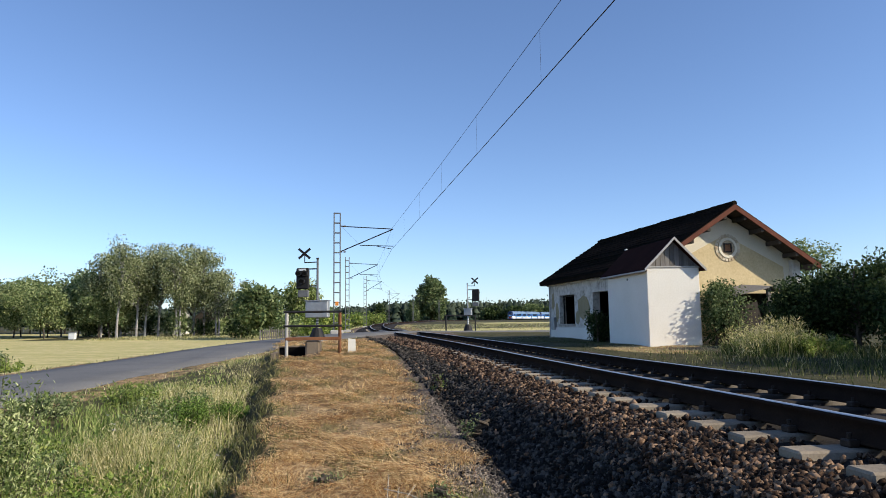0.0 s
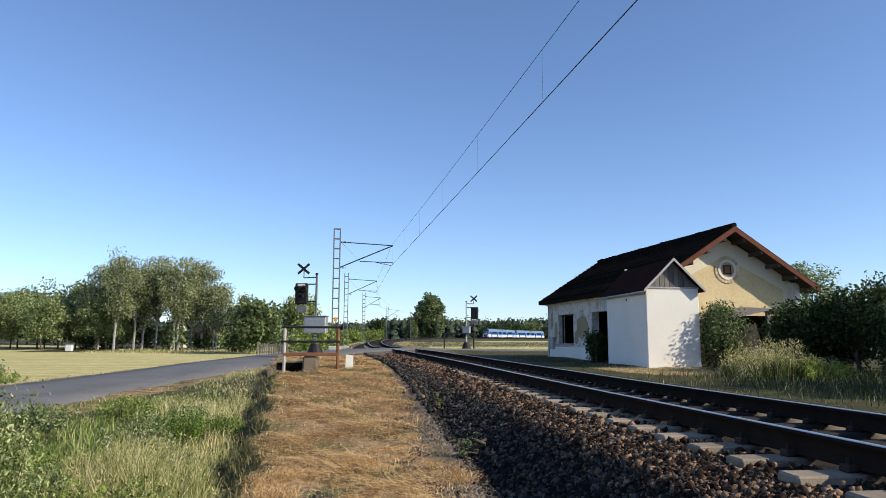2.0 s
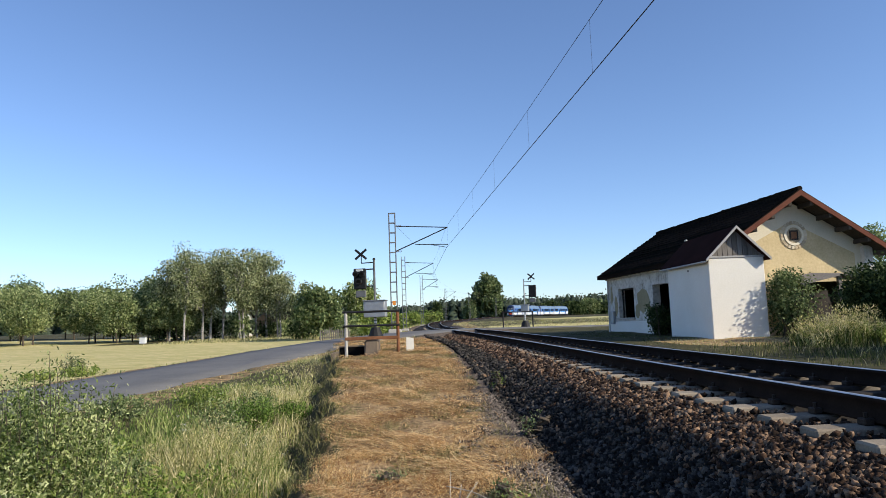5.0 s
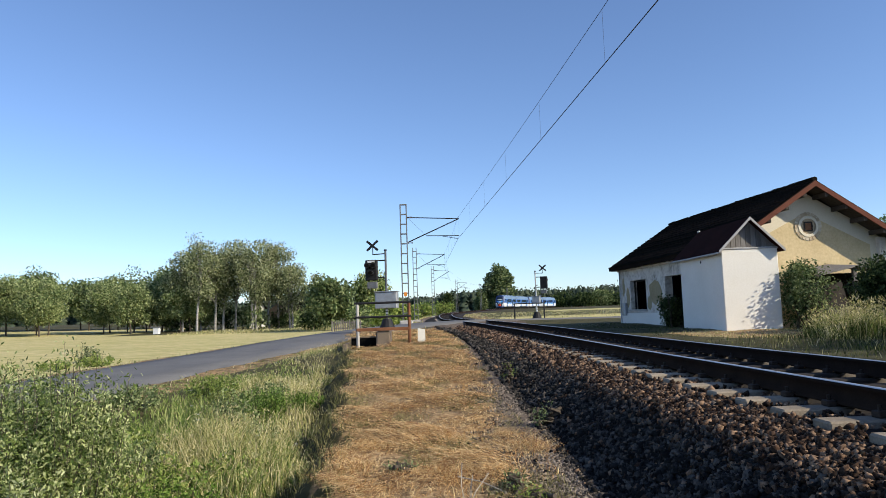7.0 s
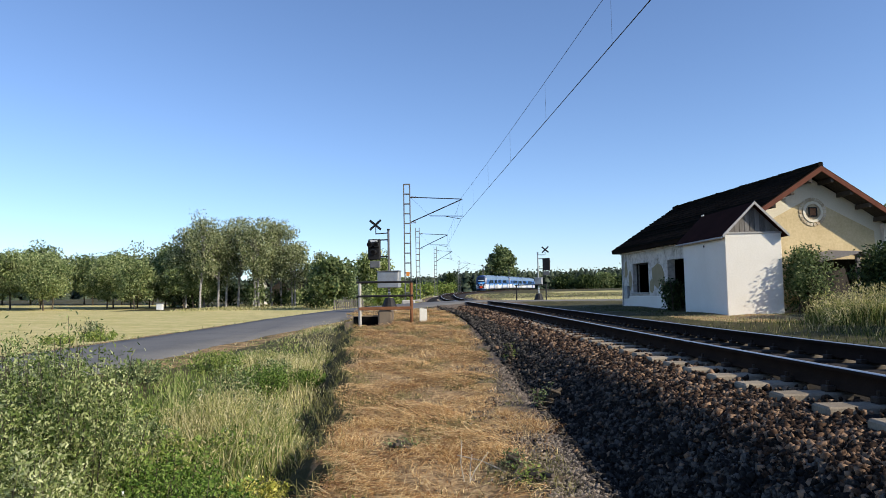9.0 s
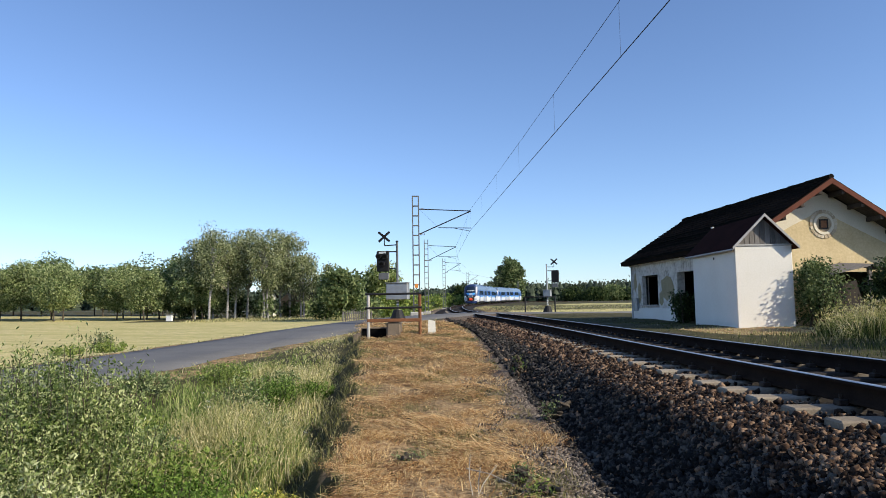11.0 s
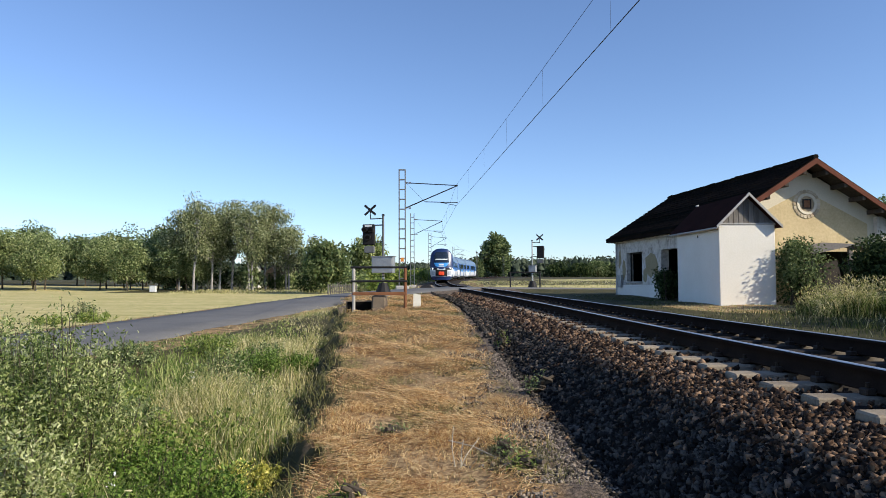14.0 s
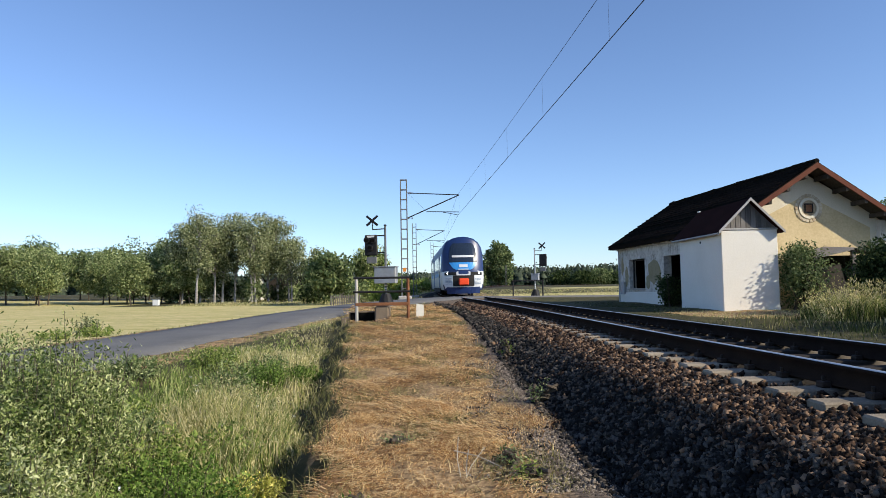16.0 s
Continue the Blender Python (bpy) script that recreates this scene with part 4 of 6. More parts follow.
# ---- level crossing ----
def build_signal(x, y, z0, turn, k=1.0):
    sg = tagged(empty("crossing_signal", pose(x, y, z0, 0, 0, turn)), "level crossing light signal with crossbuck and grey relay cabinet", "signal", "crossing signals")
    part("pole", tube((0, 0, 0.35), (0, 0, 3.75), 0.06, 0.05, 10), M["galv"] if turn > 90 else M["mast"], sg, "grey steel pole")
    part("pole_cap", tube((0, 0, 3.75), (0, 0, 3.82), 0.075, 0.06, 10), M["black"], sg)
    bs = bmesh.new()
    add_tube(bs, (0, 0, 0), (0, 0, 0.55), 0.42, 0.2, 12)
    part("foot", bs, M["black"], sg, "dark cast foot")
    part("foundation", box((-0.4, -0.4, -0.5), (0.4, 0.4, 0.02), 0.04), M["concrete"], sg)
    cr = part("cross_arm", tube((0, 0, 3.62), (-0.62, 0, 3.6), 0.025), M["black"], sg)
    part("cross_post", tube((-0.62, 0, 3.58), (-0.62, 0, 4.1), 0.022), M["black"], cr)
    for a in (40, -40):
        part("crossbuck", box((-0.36, -0.07 - 0.012 * (a > 0), -0.055), (0.36, -0.055 - 0.012 * (a > 0), 0.055), 0.004, Matrix.Translation((-0.62, 0, 4.02)) @ Matrix.Rotation(radians(a), 4, "Y")), M["black"], cr, "dark backs of the crossbuck boards")
    hd = part("lamp_head", box((-0.98, -0.16, 2.36), (-0.38, 0.02, 3.34), 0.04), M["black"], sg, "black signal head")
    part("head_arm", tube((0, 0, 3.3), (-0.5, 0, 3.3), 0.03), M["black"], hd)
    part("head_arm", tube((0, 0, 2.5), (-0.5, 0, 2.5), 0.03), M["black"], hd)
    for lx, lz in ((-0.83, 3.05), (-0.53, 3.05), (-0.68, 2.7)):
        bm = bmesh.new()
        add_tube(bm, (lx, -0.16, lz), (lx, -0.36, lz + 0.03), 0.13, 0.14, 12)
        part("hood", bm, M["black"], hd)
        part("lens", tube((lx, -0.365, lz), (lx, -0.375, lz), 0.1, seg=14), M["dark"], hd)
    part("white_plate", box((-0.85, -0.19, 3.2), (-0.5, -0.165, 3.3)), M["white_metal"], hd)
    part("lower_box", box((-0.9, -0.12, 1.98), (-0.42, 0.04, 2.3), 0.02), M["mast"], sg)
    cab = part("relay_cabinet", box((-0.48 if turn < 90 else -0.3, -0.32, 1.02 if turn < 90 else 1.2), (0.56 if turn < 90 else 0.3, 0.12, 1.78), 0.02), M["galv"], sg, "grey metal relay cabinet on the pole")
    part("cabinet_roof", box((-0.52 if turn < 90 else -0.34, -0.36, 1.782), (0.6 if turn < 90 else 0.34, 0.16, 1.82), 0.01), M["galv"], cab)
    part("cabinet_door", box((-0.42 if turn < 90 else -0.26, -0.34, 1.26), (0.5 if turn < 90 else 0.26, -0.322, 1.72), 0.006), M["galv"], cab)
    for q in range(3):
        part("hazard_band", tube((0, 0, 0.62 + q * 0.14), (0, 0, 0.69 + q * 0.14), 0.065, seg=10), M["white_metal"], sg)
    return sg


build_signal(-1.85, 33.0, 0.98, -12)
far_signal = build_signal(8.15, 51.3, 1.08, 158)
far_signal.scale = (0.9, 0.9, 0.93)


def build_railing(x0, x1, y, z0, h, label, rails):
    rl = tagged(empty("railing", pose(x0, y, z0)), label, "railing")
    w = x1 - x0
    part("post", tube((0, 0, -0.2), (0, 0, h), 0.05, seg=8), M["concrete"] if len(rails) > 1 else M["black"], rl, "pale peeling tube post" if len(rails) > 1 else "dark tube post")
    part("post", tube((w, 0, -0.2), (w, 0, h), 0.05, seg=8), M["rust"] if len(rails) > 1 else M["black"], rl, "rusty tube post" if len(rails) > 1 else "dark tube post")
    for f in rails:
        part("rail", tube((-0.1, -0.03, h * f), (w + 0.06, -0.03, h * f), 0.035, seg=8), M["black"], rl, "dark horizontal tube")
    return rl


build_railing(-2.16, -0.54, 22.0, 0.81, 1.25, "old tube railing with rusty posts over the culvert", (0.99, 0.64))
part_r = build_railing(6.2, 8.3, 48.9, 1.08, 1.15, "thin dark tube railing by the crossing", (0.98,))
tagged(part("culvert_beam", box((-2.2, 21.95, 1.17), (-0.5, 22.05, 1.27), 0.01), M["rust"]), "rusty steel beam across the culvert", "beam")
cv = tagged(part("concrete_block", box((-1.6, 22.0, 0.2), (-1.15, 23.1, 1.16), 0.05), M["shaded_concrete"]), "weathered concrete culvert head block, coloured dark for its shade", "concrete block")
pit = tagged(empty("culvert_opening"), "dark culvert opening beside the concrete head", "culvert")
part("back_wall", box((-2.5, 23.0, 0.2), (-1.62, 23.15, 0.98), 0.02), M["shaded_concrete"], pit, "brown concrete back wall of the pit, coloured dark for shade")
part("side_wall", box((-2.64, 21.9, 0.2), (-2.5, 23.15, 0.8), 0.02), M["shaded_concrete"], pit)
# Near-black panel before the back wall paints in the pit's deep shade.
part("culvert_mouth", box((-2.46, 22.95, 0.43), (-1.64, 22.99, 0.94)), M["dark"], pit, "near-black panel standing in for the deep shade of the culvert")
part("floor", box((-2.49, 21.7, 0.2), (-1.62, 22.99, 0.42)), M["shaded_concrete"], pit)
bm = prism([(0, 0), (0.25, 0), (0.24, 0.42), (0.01, 0.46)], "y", 0, 0.24)
wp = tagged(part("marker_post", bm, M["white_post"]), "short whitewashed concrete marker stone beside the path", "marker post")
wp.matrix_world = pose(-0.3, 22.6, 0.74)


def rubble(x, y, sx, sy, sz, label):
    bm = bmesh.new()
    bmesh.ops.create_cube(bm, size=1)
    bmesh.ops.subdivide_edges(bm, edges=bm.edges[:], cuts=2, use_grid_fill=True)
    for v in bm.verts:
        v.co = Vector((v.co.x * sx, v.co.y * sy, v.co.z * sz)) * (1 + 0.12 * noise.noise(v.co * 3 + Vector((x, y, 0))))
    bmesh.ops.bevel(bm, geom=bm.edges[:], offset=0.004, segments=1, affect="EDGES")
    ob = tagged(part("concrete_lump", bm, M["concrete"]), label, "stone")
    ob.matrix_world = pose(x, y, float(path_z(np.array(y))) + sz * 0.3, 8, -6, 25)


rubble(-0.42, 4.55, 0.2, 0.14, 0.13, "broken pale concrete lump in dry grass")
rubble(0.86, 4.6, 0.32, 0.15, 0.12, "flat broken slab of pale concrete")


# ---- vegetation ----
def leaf_cloud(P, size, aspect, rg, droop=0.3):
    """Two-triangle leaves (bent quads) at the points P; returns vertices and faces."""
    n = len(P)
    R = np.stack([rg.normal(size=(n, 3)) for _ in range(2)], 1)
    u = R[:, 0] + np.array([0, 0, -droop])
    u /= np.linalg.norm(u, axis=1)[:, None]
    w = R[:, 1] + np.array([0, 0, 0.6])
    w -= (w * u).sum(1)[:, None] * u
    w /= np.linalg.norm(w, axis=1)[:, None]
    v = np.cross(u, w)
    s = size * rg.uniform(0.6, 1.4, (n, 1))
    a = P
    b = P + u * s * 0.45 + v * s * aspect * 0.5
    c = P + u * s - w * s * 0.12
    d = P + u * s * 0.45 - v * s * aspect * 0.5
    V = np.stack([a, b, c, d], 1).reshape(-1, 3)
    k = (np.arange(n) * 4)[:, None]
    return V, np.concatenate([k + np.array([[0, 1, 2, 3]])], 0)


def crown_points(rg, n_clump, per, centre, rad, clump_r, hollow=0.35):
    """Points gathered in clumps inside an uneven ellipsoid."""
    c = []
    while len(c) < n_clump:
        p = rg.uniform(-1, 1, 3)
        q = np.linalg.norm(p)
        lim = 0.8 + 0.42 * noise.noise(Vector(p * 2.4) + Vector((rad[0] * 7.3, rad[2] * 5.1, 0)))
        if hollow < q < lim:
            c.append(p * rad + centre)
    c = np.array(c)
    P = np.repeat(c, per, 0) + np.clip(rg.normal(0, 0.9, (n_clump * per, 3)), -1.35, 1.35) * clump_r * np.array([1, 1, 0.75])
    return c, P


def add_limb(bm, pts, r0, r1, seg=6):
    n = len(pts) - 1
    for i in range(n):
        add_tube(bm, pts[i], pts[i + 1], r0 + (r1 - r0) * i / n, r0 + (r1 - r0) * (i + 1) / n, seg)


def build_tree(name, x, y, h, w, leaf, bark, label, seed, clear=0.25, stems=1, clumps=60, per=45, size=0.32, clump_r=0.55, aspect=0.6, droop=0.3, group="", z=None, taper=0.0, shoots=0):
    rg = np.random.default_rng(seed)
    z0 = float(ground_z(np.array([x]), np.array([y]))[0]) - 0.05 if z is None else z
    tr = tagged(empty(name, pose(x, y, z0)), label, "tree" if "tree" in name or "birch" in name or "willow" in name else "shrub", group)
    cen = np.array([0, 0, h * (clear + (1 - clear) / 2)])
    rad = np.array([w / 2, w / 2, h * (1 - clear) / 2])
    c, P = crown_points(rg, clumps, per, cen, rad, clump_r)
    if shoots:
        # upright shoots with leaves set along them
        foot = rg.uniform(-1, 1, (shoots, 2)) * w * 0.34
        top = np.concatenate([foot * 1.5 + rg.normal(0, w * 0.1, (shoots, 2)), (h * rg.uniform(0.68, 1.0, (shoots, 1)) * (1 - 0.35 * (foot ** 2).sum(1, keepdims=True) / (w * 0.4) ** 2))], 1)
        u = rg.uniform(0.12, 1.0, (shoots, per, 1))
        P = (np.concatenate([foot, 0 * foot[:, :1]], 1)[:, None] * (1 - u) + top[:, None] * u).reshape(-1, 3) + rg.normal(0, 0.018 if h < 1.2 else 0.045, (shoots * per, 3))
        c = top
    if taper:
        f = 1 - taper * np.clip((P[:, 2] - h * clear) / (h * (1 - clear)), 0, 1)
        P[:, :2] *= f[:, None]
        c[:, :2] *= (1 - taper * np.clip((c[:, 2] - h * clear) / (h * (1 - clear)), 0, 1))[:, None]
    P[:, 2] = np.maximum(P[:, 2], 0.05)
    bm = bmesh.new()
    tips = []
    for s in range(stems):
        off = Vector((rg.normal(0, w * 0.12), rg.normal(0, w * 0.12), 0)) if stems > 1 else Vector((0, 0, 0))
        lean = Vector((rg.normal(0, w * 0.05), rg.normal(0, w * 0.05), 0))
        pts = [off + lean * (k / 5) ** 1.5 * 2 + Vector((rg.normal(0, 0.05), rg.normal(0, 0.05), h * 0.86 * k / 5)) for k in range(6)]
        add_limb(bm, pts, 0.011 * h + (0.025 if not shoots else -0.006 * h), 0.02 if not shoots else 0.002, 7 if not shoots else 4)
        tips.append(pts)
    if shoots:
        for a, b in zip(foot[::2], top[::2]):
            add_limb(bm, [Vector((a[0], a[1], 0)), Vector((*b[:2], b[2] * 0.97))], 0.006, 0.002, 3)
    for k in range(0, 0 if shoots else len(c), 3):
        pts = tips[k % stems]
        t = Vector(c[k].tolist())
        zz = max(h * clear * 0.6, t.z * 0.72)
        b = pts[0].lerp(pts[-1], min(zz / (h * 0.86), 1))
        add_limb(bm, [b, b.lerp(t, 0.5) + Vector((0, 0, 0.06 * h * 0.3)), t], 0.006 * h + 0.012, 0.008, 4)
    if h < 2:
        tagged(part("stalk", bm, M[bark], tr), kind="stuff")
    else:
        part("trunk", bm, M[bark], tr)
    V, F = leaf_cloud(P, size, aspect, rg, droop)
    link_np("crown", V, F, LEAF[leaf], tr)
    return tr


def trees():
    # a group of birches across the field
    for i, (x, y, h, w) in enumerate([(-33.5, 97, 12.4, 6.2), (-29.8, 94, 13.8, 5.6), (-26.6, 98, 13.6, 6.0), (-23.4, 95, 13.2, 5.2), (-20.8, 99, 13.8, 5.6), (-18.6, 97, 9.8, 4.6), (-30.5, 102, 11.0, 6.0), (-24.5, 104, 11.5, 6.5), (-31.6, 99, 12.8, 6.0), (-22.0, 98, 13.0, 5.6), (-28.0, 97, 13.0, 5.6)]):
        build_tree("birch_tree", x, y, h, w, "birch", "birch", "tall birch with white forked trunk and airy drooping crown", 20 + i, 0.22, 2 if i in (1, 3, 5) else 1, 84, 84, 0.24, 0.62, 0.6, 0.9, "birch grove")
    # wood edge to the side of the birches, along a farm track
    for i in range(25):
        x = -92 + i * 2.5 + rng.normal(0, 0.6)
        y = 98 + rng.normal(0, 3.2) - 0.05 * (x + 60)
        build_tree("roadside_tree", x, y, 7.4 + rng.uniform(-0.6, 2.2), 5.6 + rng.uniform(-0.6, 1.4), "green", "bark", "leafy green broadleaf tree at the field's far edge", 60 + i, 0.15, 1, 80, 105, 0.25, 0.6, 0.65, 0.2, "roadside trees")
    for i, (x, y, h, w) in enumerate([(-37, 99, 8.2, 5), (-40, 101, 7.5, 4.6), (-44, 104, 7.2, 5)]):
        build_tree("roadside_tree", x, y, h, w, "green", "bark", "leafy green broadleaf tree at the field's far edge", 90 + i, 0.06, 1, 72, 60, 0.38, 0.6, 0.65, 0.2, "roadside trees")
    for i in range(14):
        x = -98 + i * 4.6 + rng.normal(0, 0.8)
        build_tree("background_tree", x, 122 + rng.normal(0, 3), 9.8 + rng.uniform(-0.8, 1.6), 7.6 + rng.uniform(-0.6, 1.4), "deep", "bark", "dense dark green tree behind the roadside row", 400 + i, 0.16, 1, 70, 70, 0.4, 0.85, 0.65, 0.2, "background trees")
    # undergrowth below the birches
    for i in range(10):
        build_tree("undergrowth_shrub", -36 + i * 2.2 + rng.normal(0, 0.5), 101 + rng.normal(0, 1.5), 3.0 + rng.uniform(0, 1.5), 3.6, "dark" if i % 2 else "green", "bark", "dark shrub in the shade below the birches", 110 + i, 0.0, 1, 22, 30, 0.4, 0.6, 0.6, 0.2, "undergrowth")
    # nearer trees by the crossing
    build_tree("walnut_tree", -10.6, 78, 6.6, 5.4, "deep", "bark", "dense round dark green tree near the crossing", 140, 0.08, 1, 100, 75, 0.36, 0.5, 0.65, 0.2)
    build_tree("willow_tree", -8.0, 98, 8.6, 5.4, "grey", "bark", "grey-green willow with drooping branches", 141, 0.12, 1, 85, 70, 0.42, 0.6, 0.4, 1.2)
    build_tree("roadside_tree", -15.4, 94, 8.0, 3.6, "birch", "birch", "slim pale-stemmed young birch behind the road", 142, 0.2, 1, 40, 34, 0.36, 0.55, 0.6, 0.8)
    build_tree("roadside_shrub", -13.4, 84, 3.0, 4.0, "dark", "bark", "low dark green shrub beside the road", 143, 0, 1, 26, 36, 0.34, 0.5)
    for i, (x, y, h, w, lf) in enumerate([(-5.6, 88, 3.9, 4.2, "light"), (-3.0, 92, 3.0, 4.0, "light"), (-8.2, 86, 2.6, 3.4, "green"), (-0.6, 124, 3.4, 5, "light"), (-5, 118, 4.0, 6, "green"), (3.4, 150, 3.6, 6, "light"), (-4.4, 74, 1.5, 2.6, "light")]):
        build_tree("trackside_shrub", x, y, h, w, lf, "bark", "bushy yellow-green shrub on the railway bank", 150 + i, 0, 1, 34, 36, 0.34, 0.5, group="bank shrubs")
    build_tree("bank_tree", 4.9, 156, 4.6, 2.4, "dark", "bark", "small dark tree beside the overhead mast", 165, 0.05, 1, 40, 34, 0.5, 0.6)
    build_tree("ash_tree", 28.0, 265, 19.6, 14.6, "deep", "bark", "large solitary dense green tree beyond the railway", 170, 0.06, 1, 230, 60, 0.8, 1.05, 0.65, 0.2, taper=0.2)
    build_tree("ash_tree", 20.9, 262, 9.8, 5.8, "deep", "bark", "smaller dark tree beside the solitary large tree", 171, 0.05, 1, 80, 55, 0.7, 0.8, taper=0.3)
    build_tree("house_tree", 30.5, 44, 6.4, 4.4, "green", "bark", "green tree showing behind the house roof", 172, 0.2, 1, 60, 70, 0.18, 0.4)
    for i, (x, y) in enumerate([(52, 235), (60, 240), (68, 242), (77, 246), (86, 250), (95, 255), (44, 240)]):
        build_tree("hedge_tree", (x + 12) * 1.55, (y + 45) * 1.55, 9.5 + rng.uniform(-1, 2.5), 17, "deep" if i % 2 else "dark", "bark", "broad green hedge tree before the dark forest", 180 + i, 0, 1, 60, 40, 1.3, 1.6, group="hedge trees")


trees()


def far_forest():
    rg = np.random.default_rng(5)
    V, F = [], []
    for i in range(3000):
        a = radians(rg.uniform(-42, 48))
        d = rg.uniform(520, 640)
        x, y = d * math.sin(a), d * math.cos(a)
        z0 = float(2.6 + 0.004 * (d - 300)) - 0.5
        h = rg.uniform(13.0, 17.4) * (1.0 if a > 0.02 else 0.82)
        n = 10
        for lev in range(4):
            zb, zt = z0 + h * (0.0 + 0.22 * lev), z0 + h * (0.55 + 0.145 * lev)
            r = (4.0 - 0.45 * lev) * rg.uniform(0.8, 1.3)
            k = len(V)
            V.append((x + rg.normal(0, 0.3), y, zt))
            for j in range(n):
                q = 2 * math.pi * j / n
                rr = r * rg.uniform(0.6, 1.25)
                V.append((x + rr * math.cos(q), y + rr * math.sin(q), zb + rg.normal(0, 0.5)))
            for j in range(n):
                F.append((k, k + 1 + j, k + 1 + (j + 1) % n))
    top = np.array(V).reshape(3000, 4, n + 1, 3)[:, :, 0]
    P = np.repeat(top.reshape(-1, 3), 9, 0) + rg.normal(0, 1, (len(top) * 36, 3)) * np.array([2.3, 2.3, 1.5])
    P[:, 2] -= rg.uniform(0.5, 8.0, len(P))
    LV, LF = leaf_cloud(P, 2.0, 0.7, rg, 0.2)
    tagged(link_np("far_forest_crowns", LV, LF, LEAF["pine"]), "ragged crowns of the forest along the horizon", "forest", kind="stuff")
    o = link_np("far_forest", V, F, LEAF["pine"])
    tagged(o, "dark conifer forest along the horizon", "forest", kind="stuff")


far_forest()


# ---- bushes by the house and on the near bank ----
def bushes():
    # The last five stand unseen outside the view, added to shade the bank.
    for i, (x, y, h, w) in enumerate([(13.9, 20.3, 2.2, 2.0), (14.9, 19.8, 2.9, 2.5), (15.3, 18.3, 3.1, 2.8), (16.8, 18.6, 3.3, 3.0), (14.6, 16.0, 2.5, 2.8), (13.9, 12.4, 3.6, 3.2), (13.4, 9.6, 3.6, 3.0), (17.0, 14.6, 2.8, 3.0), (15.8, 10.6, 5.6, 4.6), (19.2, 15.6, 5.6, 4.0)]):
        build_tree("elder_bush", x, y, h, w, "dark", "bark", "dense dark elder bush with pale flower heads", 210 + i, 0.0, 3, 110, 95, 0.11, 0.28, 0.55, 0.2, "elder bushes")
    build_tree("elder_bush", 12.95, 23.5, 2.5, 1.5, "deep", "bark", "leafy elder bush against the annex wall", 220, 0.0, 3, 70, 90, 0.1, 0.24, 0.55, 0.2, "elder bushes")
    build_tree("elder_bush", 16.3, 24.3, 2.45, 2.2, "green", "bark", "sunlit elder bush in front of the ochre gable", 221, 0.0, 3, 70, 90, 0.1, 0.26, 0.55, 0.2, "elder bushes")
    build_tree("ivy_bush", 10.5, 29.6, 1.5, 0.75, "dark", "bark", "dark bush growing in the doorway of the house", 222, 0.0, 3, 36, 60, 0.11, 0.2, 0.6, 0.4)
    # willow shrub and weeds at the near side of the ditch
    for i, (x, y, h, w, lf, size) in enumerate([(-3.2, 6.3, 2.0, 1.0, "grey", 0.042), (-3.65, 6.4, 1.7, 1.4, "grey", 0.042), (-4.4, 7.2, 1.65, 1.5, "grey", 0.042), (-3.4, 5.6, 1.35, 1.0, "grey", 0.04), (-2.95, 5.1, 1.1, 0.8, "silver", 0.044), (-2.95, 4.3, 1.05, 0.8, "silver", 0.044), (-2.5, 4.2, 0.75, 0.5, "silver", 0.042)]):
        build_tree("willow_shrub", x, y, h, w, lf, "bark", "dense grey-green willow shrub with upright leafy shoots" if lf == "grey" else "silvery pale-leaved shrub at the edge of the ditch", 230 + i, 0.0, 6, 50, 150, size, 0.15, 0.34, -0.5, "willow shrubs", shoots=int(120 * w))
    for i, (x, y, h, w, lf) in enumerate([(-2.05, 5.9, 0.62, 1.0, "lush"), (-2.45, 6.5, 0.7, 0.9, "lush"), (-1.85, 5.2, 0.5, 0.8, "lush"), (-2.4, 5.3, 0.6, 0.8, "lush"), (-2.05, 4.75, 0.5, 0.75, "yellow"), (-1.75, 4.45, 0.4, 0.6, "yellow"), (-2.3, 4.5, 0.5, 0.5, "yellow"), (-1.5, 5.7, 0.45, 0.5, "lush"), (-1.65, 6.6, 0.4, 0.6, "yellow"), (-2.9, 12.4, 0.75, 0.9, "lush"), (-2.3, 13.2, 0.5, 0.6, "lush")]):
        build_tree("ditch_herb", x, y, h, w, lf, "bark", {"lush": "lush dark green herb in the ditch", "yellow": "mound of yellow flowering bedstraw"}[lf], 450 + i, 0.0, 4, 30, 60, 0.036, 0.11, 0.5, -0.2, "ditch herbs", shoots=int(120 * w))
    for i, (x, y, h, w, lf) in enumerate([(-3.15, 11.2, 0.95, 0.75, "green"), (-2.5, 10.2, 0.6, 0.5, "green"), (-1.9, 3.75, 0.5, 0.8, "light"), (-1.45, 3.6, 0.55, 0.5, "light"), (-5.2, 12.5, 0.5, 1.0, "green"), (-2.9, 7.4, 0.75, 1.0, "light"), (-2.2, 3.6, 0.7, 0.8, "light"), (-1.8, 4.9, 0.55, 0.6, "green"), (-3.4, 8.4, 0.7, 1.0, "green"), (-2.2, 8.0, 0.6, 0.7, "light"), (-4.2, 9.5, 0.6, 1.1, "light"), (-3.0, 13.4, 0.7, 0.8, "green"), (-4.4, 14.5, 0.6, 0.9, "light")]):
        build_tree("weed_clump", x, y, h, w, lf, "bark", "low leafy green weed clump in the dry grass", 240 + i, 0.0, 4, 30, 34, 0.055, 0.11, 0.42, -0.3, "weed clumps", shoots=int(75 * w))
